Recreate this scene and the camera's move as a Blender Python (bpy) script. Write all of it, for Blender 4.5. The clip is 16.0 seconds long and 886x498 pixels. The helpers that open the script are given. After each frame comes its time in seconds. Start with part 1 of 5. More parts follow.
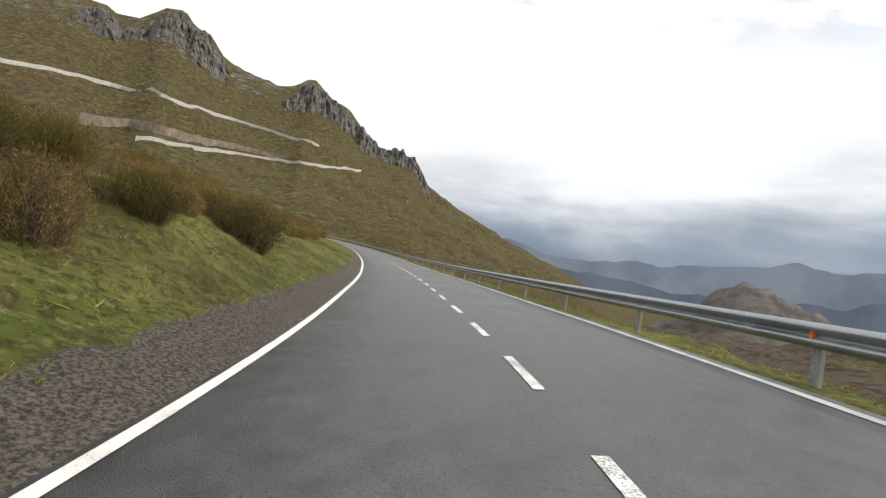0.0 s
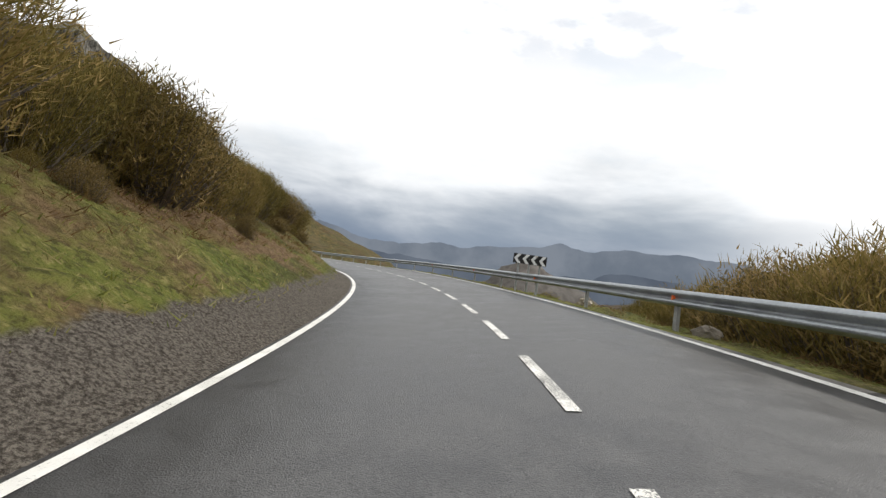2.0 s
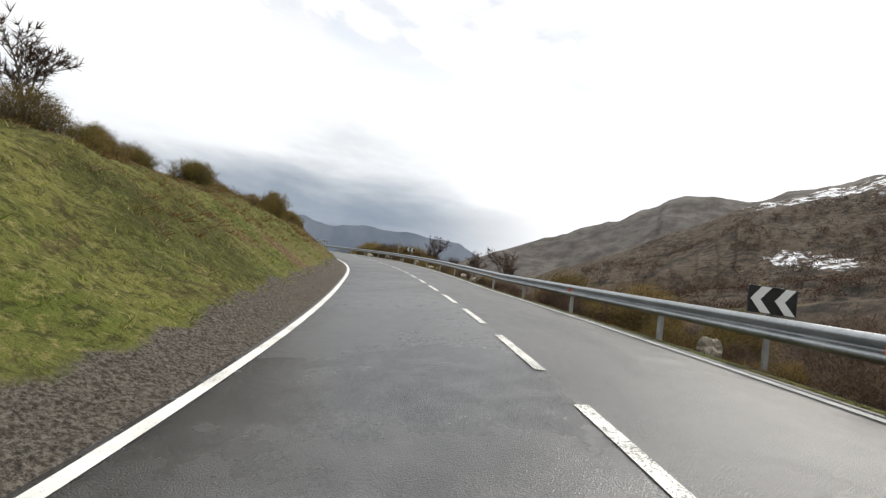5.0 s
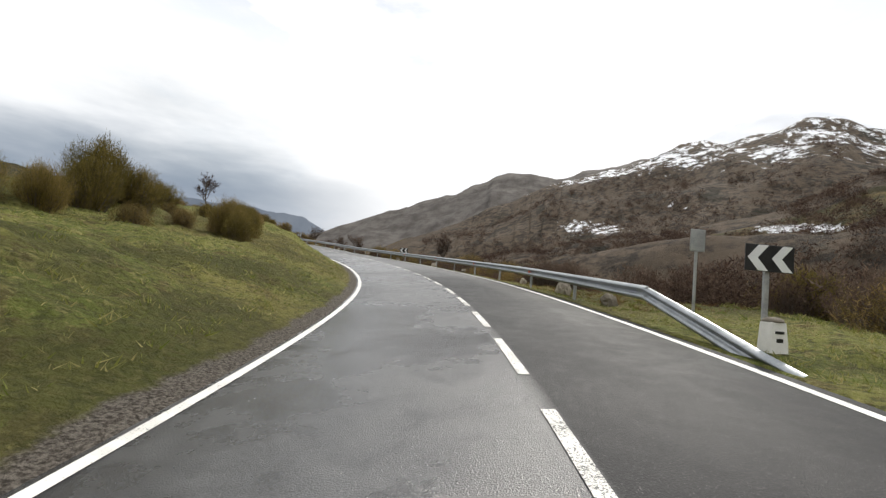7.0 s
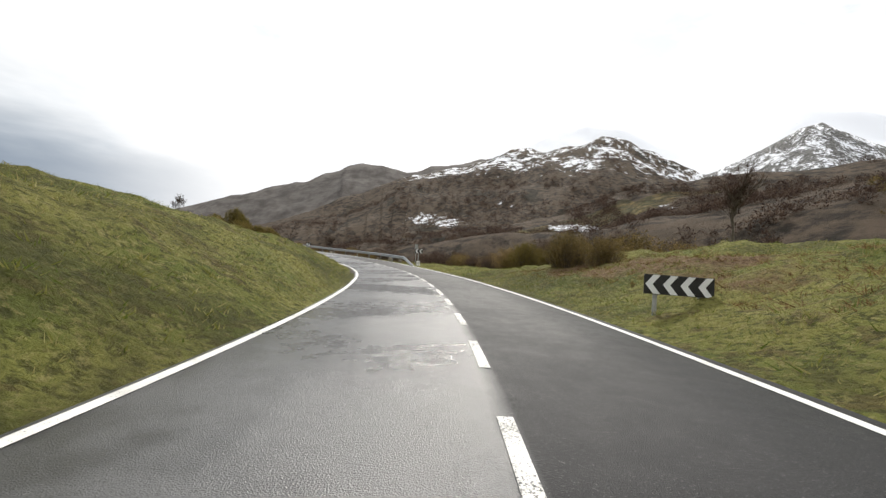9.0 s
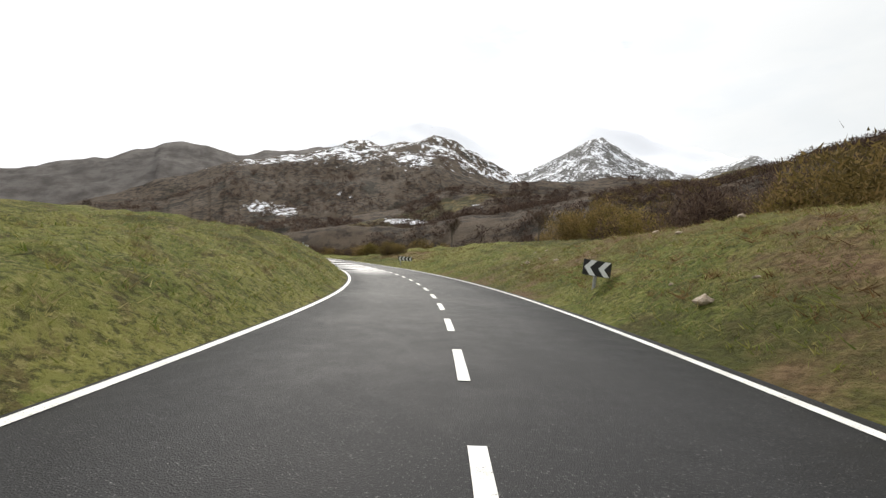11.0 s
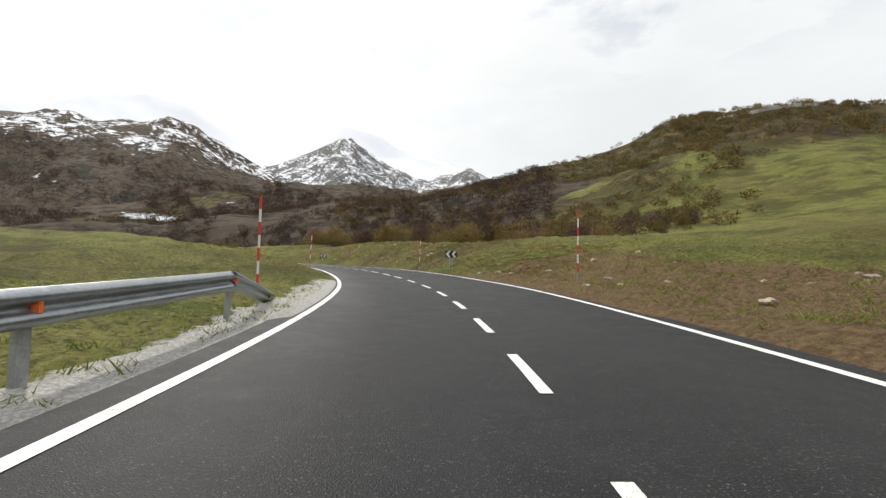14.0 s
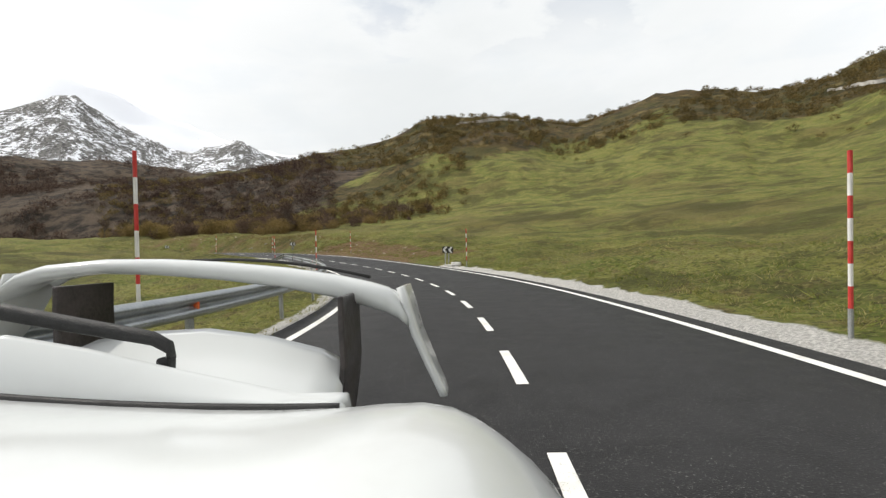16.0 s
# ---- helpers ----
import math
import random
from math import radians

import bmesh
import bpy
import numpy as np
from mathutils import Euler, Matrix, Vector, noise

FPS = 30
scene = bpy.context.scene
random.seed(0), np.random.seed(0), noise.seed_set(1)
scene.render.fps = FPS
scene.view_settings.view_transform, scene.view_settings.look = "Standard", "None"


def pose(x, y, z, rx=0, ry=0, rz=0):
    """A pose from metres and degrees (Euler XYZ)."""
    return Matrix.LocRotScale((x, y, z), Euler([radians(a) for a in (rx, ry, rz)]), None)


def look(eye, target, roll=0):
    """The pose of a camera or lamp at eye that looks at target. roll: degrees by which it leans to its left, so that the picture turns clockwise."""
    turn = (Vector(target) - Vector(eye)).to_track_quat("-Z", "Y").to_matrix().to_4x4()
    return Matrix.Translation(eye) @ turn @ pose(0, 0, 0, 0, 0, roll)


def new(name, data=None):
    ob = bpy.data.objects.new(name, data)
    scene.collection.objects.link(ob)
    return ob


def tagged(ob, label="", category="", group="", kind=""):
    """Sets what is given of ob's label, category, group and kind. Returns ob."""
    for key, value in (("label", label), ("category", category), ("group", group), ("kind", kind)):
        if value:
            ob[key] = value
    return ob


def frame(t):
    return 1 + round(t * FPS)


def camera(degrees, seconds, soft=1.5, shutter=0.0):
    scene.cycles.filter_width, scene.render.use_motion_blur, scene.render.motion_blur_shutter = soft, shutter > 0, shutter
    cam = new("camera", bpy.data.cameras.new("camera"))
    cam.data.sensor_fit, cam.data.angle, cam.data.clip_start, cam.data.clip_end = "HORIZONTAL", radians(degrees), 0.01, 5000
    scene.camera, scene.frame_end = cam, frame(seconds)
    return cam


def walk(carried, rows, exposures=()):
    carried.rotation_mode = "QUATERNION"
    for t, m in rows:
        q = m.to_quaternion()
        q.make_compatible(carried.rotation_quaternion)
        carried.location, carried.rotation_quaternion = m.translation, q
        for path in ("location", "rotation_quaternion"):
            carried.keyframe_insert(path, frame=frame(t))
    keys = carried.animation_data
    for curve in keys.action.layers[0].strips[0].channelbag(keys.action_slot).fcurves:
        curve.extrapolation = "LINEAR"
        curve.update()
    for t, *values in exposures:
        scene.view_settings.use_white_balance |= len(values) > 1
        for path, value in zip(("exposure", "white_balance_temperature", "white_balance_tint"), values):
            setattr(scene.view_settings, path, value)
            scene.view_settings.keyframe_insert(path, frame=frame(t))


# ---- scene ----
cam = camera(88.6, 16.0, soft=1.35)

# seconds, x, y, z, pitch, roll, heading (clockwise from north)
ROWS = [
    (0.0, -0.06, -0.1, 1.25, 2.57, 9.64, 1.21), (0.5, -1.0, -8.82, 1.02, 2.75, 9.32, 7.21),
    (1.0, -2.81, -17.77, 0.78, 2.73, 8.94, 13.45), (1.5, -5.41, -25.72, 0.52, 3.2, 9.48, 18.59),
    (2.0, -8.64, -33.37, 0.08, 3.96, 8.11, 24.54), (2.5, -12.68, -40.04, -0.34, 4.53, 7.26, 31.04),
    (3.0, -17.83, -46.73, -0.82, 4.77, 7.54, 37.45), (3.5, -23.49, -53.07, -1.28, 5.27, 7.77, 42.24),
    (4.0, -30.02, -59.09, -1.91, 5.64, 7.87, 47.45), (4.5, -36.91, -64.75, -2.54, 5.52, 8.1, 52.18),
    (5.0, -44.13, -70.02, -3.15, 5.09, 8.28, 56.65), (5.5, -51.74, -74.78, -3.71, 4.52, 8.24, 61.08),
    (6.0, -59.78, -78.89, -4.22, 4.01, 7.81, 65.66), (6.5, -68.32, -82.21, -4.66, 3.73, 6.82, 70.62),
    (7.0, -77.33, -84.69, -5.08, 3.85, 5.1, 76.17), (7.5, -85.82, -86.37, -5.52, 4.31, 3.9, 80.43),
    (8.0, -95.09, -87.18, -6.04, 4.65, 5.16, 85.15), (8.5, -104.17, -87.22, -6.52, 4.29, 4.88, 89.85),
    (9.0, -113.27, -86.49, -6.99, 4.0, 4.5, 94.93), (9.5, -122.2, -85.0, -7.44, 3.8, 4.09, 100.2),
    (10.0, -130.8, -82.76, -7.86, 3.7, 3.7, 105.48), (10.5, -138.96, -79.82, -8.25, 3.73, 3.4, 110.59),
    (11.0, -146.64, -76.21, -8.61, 3.91, 3.24, 115.34), (11.5, -153.92, -72.03, -8.94, 4.26, 3.28, 119.56),
    (12.0, -160.93, -67.45, -9.39, 4.77, 2.93, 123.69), (12.5, -166.77, -62.9, -9.83, 4.76, 2.06, 128.29),
    (13.0, -172.47, -57.76, -10.37, 5.2, 1.16, 133.49), (13.5, -177.69, -51.97, -10.85, 5.05, 0.94, 139.51),
    (14.0, -182.17, -45.87, -11.33, 4.33, 0.8, 146.1), (14.5, -185.93, -39.01, -11.71, 3.44, 0.65, 152.76),
    (15.0, -189.13, -31.43, -12.0, 2.28, 0.18, 159.51), (15.5, -191.39, -23.41, -12.05, 0.99, -1.24, 165.95),
    (16.0, -192.76, -14.88, -12.01, 0.79, -3.14, 173.07),
]


def car_pose(x, y, z, pitch, roll, heading):
    return pose(x, y, z, 90 + pitch, 0, -heading) @ pose(0, 0, 0, 0, 0, roll)


walk(cam, [(r[0], car_pose(*r[1:])) for r in ROWS])

# ---- sky and sun ----
SUN_AZ, SUN_EL = 104.0, 44.0
sun = new("sun", bpy.data.lights.new("sun", "SUN"))
sun.data.energy, sun.data.angle, sun.data.color = 3.0, radians(2.0), (1.0, 0.95, 0.87)
sun_way = Vector((math.sin(radians(SUN_AZ)) * math.cos(radians(SUN_EL)),
                  math.cos(radians(SUN_AZ)) * math.cos(radians(SUN_EL)), math.sin(radians(SUN_EL))))
sun.matrix_world = look(sun_way * 100, (0, 0, 0))

world = bpy.data.worlds.new("sky")
scene.world = world
world.use_nodes = True


class Nodes:
    """Short hand for building node trees."""

    def __init__(self, tree, clear=True):
        self.tree = tree
        if clear:
            tree.nodes.clear()

    def add(self, kind, **sets):
        node = self.tree.nodes.new(kind)
        for key, value in sets.items():
            if key in node.inputs:
                self.put(node.inputs[key], value)
            else:
                setattr(node, key, value)
        return node

    def put(self, socket, value):
        if isinstance(value, bpy.types.NodeSocket):
            self.tree.links.new(value, socket)
        elif isinstance(value, bpy.types.Node):
            self.tree.links.new(value.outputs[0], socket)
        elif isinstance(value, tuple) and len(value) == 3 and socket.type == "RGBA":
            socket.default_value = (*value, 1.0)
        else:
            socket.default_value = value

    def math(self, op, a, b=0.0, clamp=False):
        node = self.tree.nodes.new("ShaderNodeMath")
        node.operation, node.use_clamp = op, clamp
        self.put(node.inputs[0], a)
        self.put(node.inputs[1], b)
        return node.outputs[0]

    def mix(self, fac, a, b):
        node = self.tree.nodes.new("ShaderNodeMix")
        node.data_type = "RGBA"
        self.put(node.inputs[0], fac)
        self.put(node.inputs[6], a)
        self.put(node.inputs[7], b)
        return node.outputs[2]

    def noise(self, vector, scale, detail=4.0, rough=0.55, distort=0.0):
        node = self.tree.nodes.new("ShaderNodeTexNoise")
        if vector is not None:
            self.put(node.inputs["Vector"], vector)
        node.inputs["Scale"].default_value = scale
        node.inputs["Detail"].default_value = detail
        node.inputs["Roughness"].default_value = rough
        node.inputs["Distortion"].default_value = distort
        return node.outputs[0]

    def ramp(self, value, low, high, a=0.0, b=1.0):
        node = self.tree.nodes.new("ShaderNodeMapRange")
        node.interpolation_type = "SMOOTHSTEP"
        for i, v in enumerate((value, low, high, a, b)):
            self.put(node.inputs[i], v)
        return node.outputs[0]


def make_sky():
    n = Nodes(world.node_tree)
    sky = n.add("ShaderNodeTexSky", sky_type="NISHITA", sun_disc=False, sun_elevation=radians(SUN_EL),
                sun_rotation=radians(SUN_AZ))
    way = n.add("ShaderNodeTexCoord").outputs["Generated"]
    sep = n.add("ShaderNodeSeparateXYZ", Vector=way)
    up = sep.outputs[2]
    flat = n.add("ShaderNodeMapping", Vector=way)
    flat.inputs["Scale"].default_value = (1.0, 1.0, 2.6)
    long = n.add("ShaderNodeMapping", Vector=way)
    long.inputs["Scale"].default_value = (1.0, 1.0, 4.5)
    big = n.noise(flat.outputs[0], 2.3, 6.0, 0.55, 0.3)
    fine = n.noise(flat.outputs[0], 6.0, 5.0, 0.55, 0.2)
    cover = n.ramp(n.math("ADD", n.math("MULTIPLY", big, 0.75), n.math("MULTIPLY", fine, 0.25)), 0.37, 0.45)
    white = n.mix(n.ramp(fine, 0.3, 0.55), (0.9, 0.93, 0.96), (1.0, 1.0, 1.0))
    # a thicker grey veil towards the south
    veil = n.math("MULTIPLY", n.ramp(n.math("MULTIPLY", sep.outputs[1], -1.0), 0.55, 1.0), n.ramp(big, 0.25, 0.6, 0.7, 1.0))
    white = n.mix(veil, white, (0.72, 0.745, 0.75))
    # rain clouds low over the valley to the north-east
    az = n.math("ARCTAN2", sep.outputs[0], sep.outputs[1])
    side = n.math("MULTIPLY", n.ramp(az, -0.5, 0.1), n.ramp(az, 1.35, 0.85))
    wob = n.math("ADD", up, n.math("MULTIPLY", n.math("SUBTRACT", big, 0.5), 0.22))
    low = n.math("MULTIPLY", side, n.ramp(wob, 0.36, 0.12))
    layer = n.noise(long.outputs[0], 2.6, 5.0, 0.5, 0.2)
    grey = n.mix(n.ramp(layer, 0.3, 0.66), (0.4, 0.45, 0.5), (0.88, 0.9, 0.92))
    bank = n.mix(n.ramp(wob, 0.04, 0.24), (0.2, 0.25, 0.33), grey)
    cloud = n.mix(low, white, bank)
    lit = n.add("ShaderNodeBackground", Color=cloud, Strength=1.15)
    blue = n.add("ShaderNodeBackground", Color=sky.outputs[0], Strength=0.11)
    both = n.add("ShaderNodeMixShader")
    keep = n.math("MAXIMUM", n.math("MAXIMUM", cover, low), n.ramp(up, 0.52, 0.36))
    n.put(both.inputs[0], n.math("ADD", 0.72, n.math("MULTIPLY", keep, 0.28)))
    n.put(both.inputs[1], blue.outputs[0])
    n.put(both.inputs[2], lit.outputs[0])
    out = n.add("ShaderNodeOutputWorld")
    n.put(out.inputs[0], both.outputs[0])


make_sky()


# ---- materials ----
def material(name, build, rough=0.8, metal=0.0, spec=0.4, thin=0.0):
    """build(n, co, obj) gives colour, roughness or None, and height for bump or None with its depth."""
    m = bpy.data.materials.new(name)
    m.use_nodes = True
    n = Nodes(m.node_tree)
    coords = n.add("ShaderNodeTexCoord").outputs["Object"]
    info = n.add("ShaderNodeObjectInfo")
    colour, r, height, depth = build(n, coords, info.outputs["Random"])
    shader = n.add("ShaderNodeBsdfPrincipled", Roughness=rough, Metallic=metal)
    shader.inputs["Specular IOR Level"].default_value = spec
    n.put(shader.inputs["Base Color"], colour)
    if r is not None:
        n.put(shader.inputs["Roughness"], r)
    if height is not None:
        bump = n.add("ShaderNodeBump", Height=height, Distance=depth, Strength=0.8)
        n.put(shader.inputs["Normal"], bump.outputs[0])
    out = n.add("ShaderNodeOutputMaterial")
    last = shader
    if thin:
        last = n.add("ShaderNodeMixShader")
        n.put(last.inputs[0], thin)
        n.put(last.inputs[1], shader.outputs[0])
        n.put(last.inputs[2], n.add("ShaderNodeBsdfTranslucent", Color=colour).outputs[0])
    n.put(out.inputs[0], last.outputs[0])
    return m


def worn(name, a, b, scale=6.0, rough=0.7, metal=0.0, depth=0.002, spec=0.4, vary=0.0):
    """Two tones broken up at two scales, with fine relief."""
    def build(n, co, rand):
        big = n.noise(co, scale, 5.0)
        fine = n.noise(co, scale * 9.0, 3.0)
        f = n.math("ADD", n.math("MULTIPLY", big, 0.65), n.math("MULTIPLY", fine, 0.35))
        if vary:
            f = n.math("ADD", f, n.math("MULTIPLY", n.math("SUBTRACT", rand, 0.5), vary))
        return n.mix(n.ramp(f, 0.36, 0.64), a, b), n.ramp(big, 0.3, 0.7, rough - 0.1, min(1.0, rough + 0.1)), fine, depth
    return material(name, build, rough, metal, spec)


def asphalt_look(n, co, rand):
    """Grey older surface, and a blacker newer one further on."""
    fresh = n.add("ShaderNodeAttribute", attribute_name="fresh").outputs["Fac"]
    big = n.noise(co, 0.35, 4.0)
    mid = n.noise(co, 3.0, 5.0)
    grain = n.noise(co, 60.0, 3.0, 0.75)
    stones = n.add("ShaderNodeTexVoronoi", Vector=co, Scale=95.0)
    tone = n.math("ADD", n.math("MULTIPLY", big, 0.5), n.math("MULTIPLY", mid, 0.5))
    old = n.mix(n.ramp(tone, 0.35, 0.65), (0.048, 0.048, 0.049), (0.09, 0.09, 0.09))
    dark = n.mix(n.ramp(tone, 0.35, 0.65), (0.017, 0.017, 0.018), (0.03, 0.03, 0.031))
    wet = n.math("MULTIPLY", n.add("ShaderNodeAttribute", attribute_name="wet").outputs["Fac"], n.ramp(n.noise(co, 0.3, 1.0, 0.4), 0.15, 0.75))
    base = n.mix(fresh, old, dark)
    fleck = n.ramp(grain, 0.58, 0.72)
    pits = n.math("MULTIPLY", n.ramp(n.noise(co, 34.0, 4.0, 0.7), 0.47, 0.36), n.math("SUBTRACT", 1.0, n.math("MULTIPLY", fresh, 0.7)))
    c = n.mix(n.math("MULTIPLY", fleck, 0.7), base, (0.24, 0.235, 0.225))
    return (n.mix(n.math("MULTIPLY", pits, 0.75), c, (0.025, 0.025, 0.025)),
            n.math("SUBTRACT", n.math("ADD", n.ramp(tone, 0.35, 0.65, 0.36, 0.52), n.math("MULTIPLY", fresh, 0.14)), n.math("MULTIPLY", wet, 0.28)), n.math("ADD", stones.outputs[0], grain), 0.0045)


def paint_look(low, high):
    def build(n, co, rand):
        wear = n.noise(co, 55.0, 5.0, 0.75)
        dirt = n.noise(co, 2.5, 4.0)
        bare = n.math("ADD", wear, n.math("MULTIPLY", n.math("SUBTRACT", dirt, 0.5), 0.25))
        c = n.mix(n.ramp(dirt, 0.35, 0.7), (0.78, 0.77, 0.73), (0.62, 0.61, 0.57))
        return n.mix(n.ramp(bare, low, high), c, (0.09, 0.09, 0.09)), None, wear, 0.002
    return build


ASPHALT = material("asphalt", asphalt_look, spec=0.5)
n = Nodes(ASPHALT.node_tree, False)
shine = n.math("SUBTRACT", 0.5, n.math("MULTIPLY", n.add("ShaderNodeAttribute", attribute_name="fresh").outputs["Fac"], 0.38))
shine = n.math("ADD", shine, n.math("MULTIPLY", n.add("ShaderNodeAttribute", attribute_name="wet").outputs["Fac"], 0.3))
n.put(ASPHALT.node_tree.nodes["Principled BSDF"].inputs["Specular IOR Level"], shine)
PAINT = material("road_paint", paint_look(0.58, 0.68), 0.6)
WORN_PAINT = material("worn_road_paint", paint_look(0.5, 0.58), 0.65)
GALV = worn("galvanised_steel", (0.25, 0.27, 0.285), (0.37, 0.39, 0.405), 2.5, 0.4, 0.85, 0.001)
GALV_POST = worn("dull_galvanised_steel", (0.3, 0.31, 0.31), (0.44, 0.45, 0.45), 4.0, 0.55, 0.6, 0.001)
BLACK = worn("black_sign_film", (0.012, 0.012, 0.014), (0.025, 0.025, 0.027), 5.0, 0.4, 0.0, 0.0005)
WHITE = worn("white_sign_film", (0.72, 0.74, 0.75), (0.8, 0.81, 0.82), 5.0, 0.4, 0.0, 0.0005)
ORANGE = worn("orange_reflector", (0.75, 0.12, 0.03), (0.8, 0.2, 0.06), 20.0, 0.35)
RED = worn("red_paint", (0.5, 0.03, 0.025), (0.58, 0.06, 0.05), 8.0, 0.5)
POLE_WHITE = worn("white_paint", (0.7, 0.69, 0.66), (0.78, 0.77, 0.74), 8.0, 0.5)
STONE = worn("limestone", (0.2, 0.175, 0.14), (0.46, 0.41, 0.33), 5.0, 0.9, 0.0, 0.03, vary=0.4)
CONCRETE = worn("concrete", (0.36, 0.35, 0.33), (0.5, 0.49, 0.46), 4.0, 0.9, 0.0, 0.006)


def ground_look(n, co, rand):
    """Grass, heather and bracken, bare earth, gravel, rock and snow by the masks on the sheet."""
    def mask(name):
        return n.add("ShaderNodeAttribute", attribute_name=name).outputs["Fac"]
    big = n.noise(co, 0.045, 5.0, 0.6)
    mid = n.noise(co, 0.35, 6.0, 0.62)
    fine = n.noise(co, 7.0, 5.0, 0.7)
    tuft = n.noise(co, 1.3, 6.0, 0.65)
    clump = n.noise(co, 6.5, 6.0, 0.7, 0.3)
    soil = n.noise(co, 1.1, 7.0, 0.7, 0.5)
    green = n.mix(n.ramp(mid, 0.35, 0.65), (0.125, 0.152, 0.03), (0.235, 0.228, 0.062))
    green = n.mix(n.math("MULTIPLY", n.ramp(soil, 0.53, 0.62), 0.7), green, (0.13, 0.09, 0.042))
    # darkened gaps between turf clumps: their shade is painted into the green
    green = n.mix(n.math("MULTIPLY", n.ramp(clump, 0.54, 0.38), 0.75), green, (0.04, 0.042, 0.014))
    green = n.mix(n.math("MULTIPLY", n.ramp(fine, 0.52, 0.64), 0.8), green, (0.3, 0.27, 0.1))
    green = n.mix(n.math("MULTIPLY", n.ramp(big, 0.5, 0.64), 0.55), green, (0.115, 0.085, 0.035))
    lumps = n.noise(co, 0.1, 9.0, 0.74, 0.2)
    green = n.mix(n.math("MULTIPLY", n.ramp(lumps, 0.53, 0.41), 0.75), green, (0.06, 0.06, 0.018))
    green = n.mix(n.math("MULTIPLY", n.ramp(lumps, 0.56, 0.68), 0.6), green, (0.2, 0.17, 0.07))
    brown = n.mix(n.ramp(tuft, 0.35, 0.65), (0.05, 0.038, 0.014), (0.14, 0.1, 0.038))
    brown = n.mix(n.ramp(n.noise(co, 0.16, 8.0, 0.75, 0.4), 0.53, 0.43), brown, (0.04, 0.036, 0.014))
    brown = n.mix(n.math("MULTIPLY", n.ramp(big, 0.42, 0.62), 0.6), brown, (0.065, 0.066, 0.018))
    heather = n.noise(co, 0.012, 5.0, 0.6, 0.3)
    brown = n.mix(n.math("MULTIPLY", n.ramp(heather, 0.5, 0.62), 0.55), brown, (0.075, 0.042, 0.022))
    brown = n.mix(n.math("MULTIPLY", n.ramp(n.noise(co, 0.13, 5.0, 0.66), 0.53, 0.42), 0.8), brown, (0.03, 0.028, 0.011))
    brown = n.mix(n.math("MULTIPLY", n.ramp(n.noise(co, 0.1, 6.0, 0.68), 0.54, 0.64), 0.7), brown, (0.17, 0.13, 0.05))
    stand = n.noise(co, 0.022, 6.0, 0.68, 0.3)
    wood = n.mix(n.ramp(n.noise(co, 0.13, 6.0, 0.75), 0.38, 0.62), (0.017, 0.014, 0.01), (0.1, 0.074, 0.052))
    wood = n.mix(n.math("MULTIPLY", n.ramp(stand, 0.5, 0.6), 0.7), wood, (0.085, 0.064, 0.044))
    wood = n.mix(n.math("MULTIPLY", n.ramp(stand, 0.44, 0.36), 0.7), wood, (0.014, 0.015, 0.009))
    gravel = n.mix(n.ramp(n.noise(co, 26.0, 4.0, 0.75), 0.38, 0.62), (0.056, 0.047, 0.038), (0.2, 0.178, 0.15))
    earth = n.mix(n.ramp(fine, 0.35, 0.65), (0.11, 0.07, 0.036), (0.23, 0.155, 0.085))
    rock = n.mix(n.ramp(n.noise(co, 0.12, 8.0, 0.7), 0.35, 0.62), (0.045, 0.045, 0.045), (0.2, 0.195, 0.185))
    c = n.mix(n.ramp(n.math("ADD", mask("heath"), n.math("MULTIPLY", n.math("SUBTRACT", mid, 0.5), 0.9)), 0.35, 0.65), green, brown)
    c = n.mix(n.ramp(n.math("ADD", mask("wood"), n.math("MULTIPLY", n.math("SUBTRACT", big, 0.5), 1.2)), 0.4, 0.6), c, wood)
    c = n.mix(n.ramp(n.math("ADD", mask("earth"), n.math("MULTIPLY", n.math("SUBTRACT", mid, 0.5), 1.1)), 0.42, 0.62), c, earth)
    c = n.mix(n.ramp(n.math("ADD", mask("gravel"), n.math("MULTIPLY", n.math("SUBTRACT", tuft, 0.5), 0.9)), 0.4, 0.6), c, gravel)
    chalk = n.mix(n.ramp(n.noise(co, 22.0, 4.0, 0.7), 0.35, 0.65), (0.42, 0.41, 0.38), (0.74, 0.72, 0.68))
    c = n.mix(n.ramp(n.math("ADD", mask("chalk"), n.math("MULTIPLY", n.math("SUBTRACT", tuft, 0.5), 1.1)), 0.42, 0.6), c, chalk)
    c = n.mix(n.ramp(n.math("ADD", mask("rock"), n.math("MULTIPLY", n.math("SUBTRACT", big, 0.5), 0.9)), 0.4, 0.6), c, rock)
    # mottled grey laid over the far hills: haze put into the ground colour
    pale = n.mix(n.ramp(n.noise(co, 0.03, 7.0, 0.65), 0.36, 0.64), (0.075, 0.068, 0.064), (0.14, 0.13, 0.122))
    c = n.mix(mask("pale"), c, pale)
    slant = n.add("ShaderNodeMapping", Vector=co)
    slant.inputs["Scale"].default_value = (1.0, 1.0, 0.45)
    patch = n.math("ADD", n.math("MULTIPLY", n.noise(slant.outputs[0], 0.02, 9.0, 0.74, 0.3), 0.5), n.math("MULTIPLY", n.noise(co, 0.09, 7.0, 0.75), 0.5))
    c = n.mix(n.ramp(n.math("ADD", mask("snow"), n.math("MULTIPLY", n.math("SUBTRACT", patch, 0.5), 2.2)), 0.5, 0.6), c, (0.82, 0.84, 0.88))
    height = n.math("ADD", n.math("MULTIPLY", clump, 1.3), n.math("MULTIPLY", fine, 0.4))
    return c, None, height, 0.35


GROUND = material("hillside", ground_look, 0.95, spec=0.15)

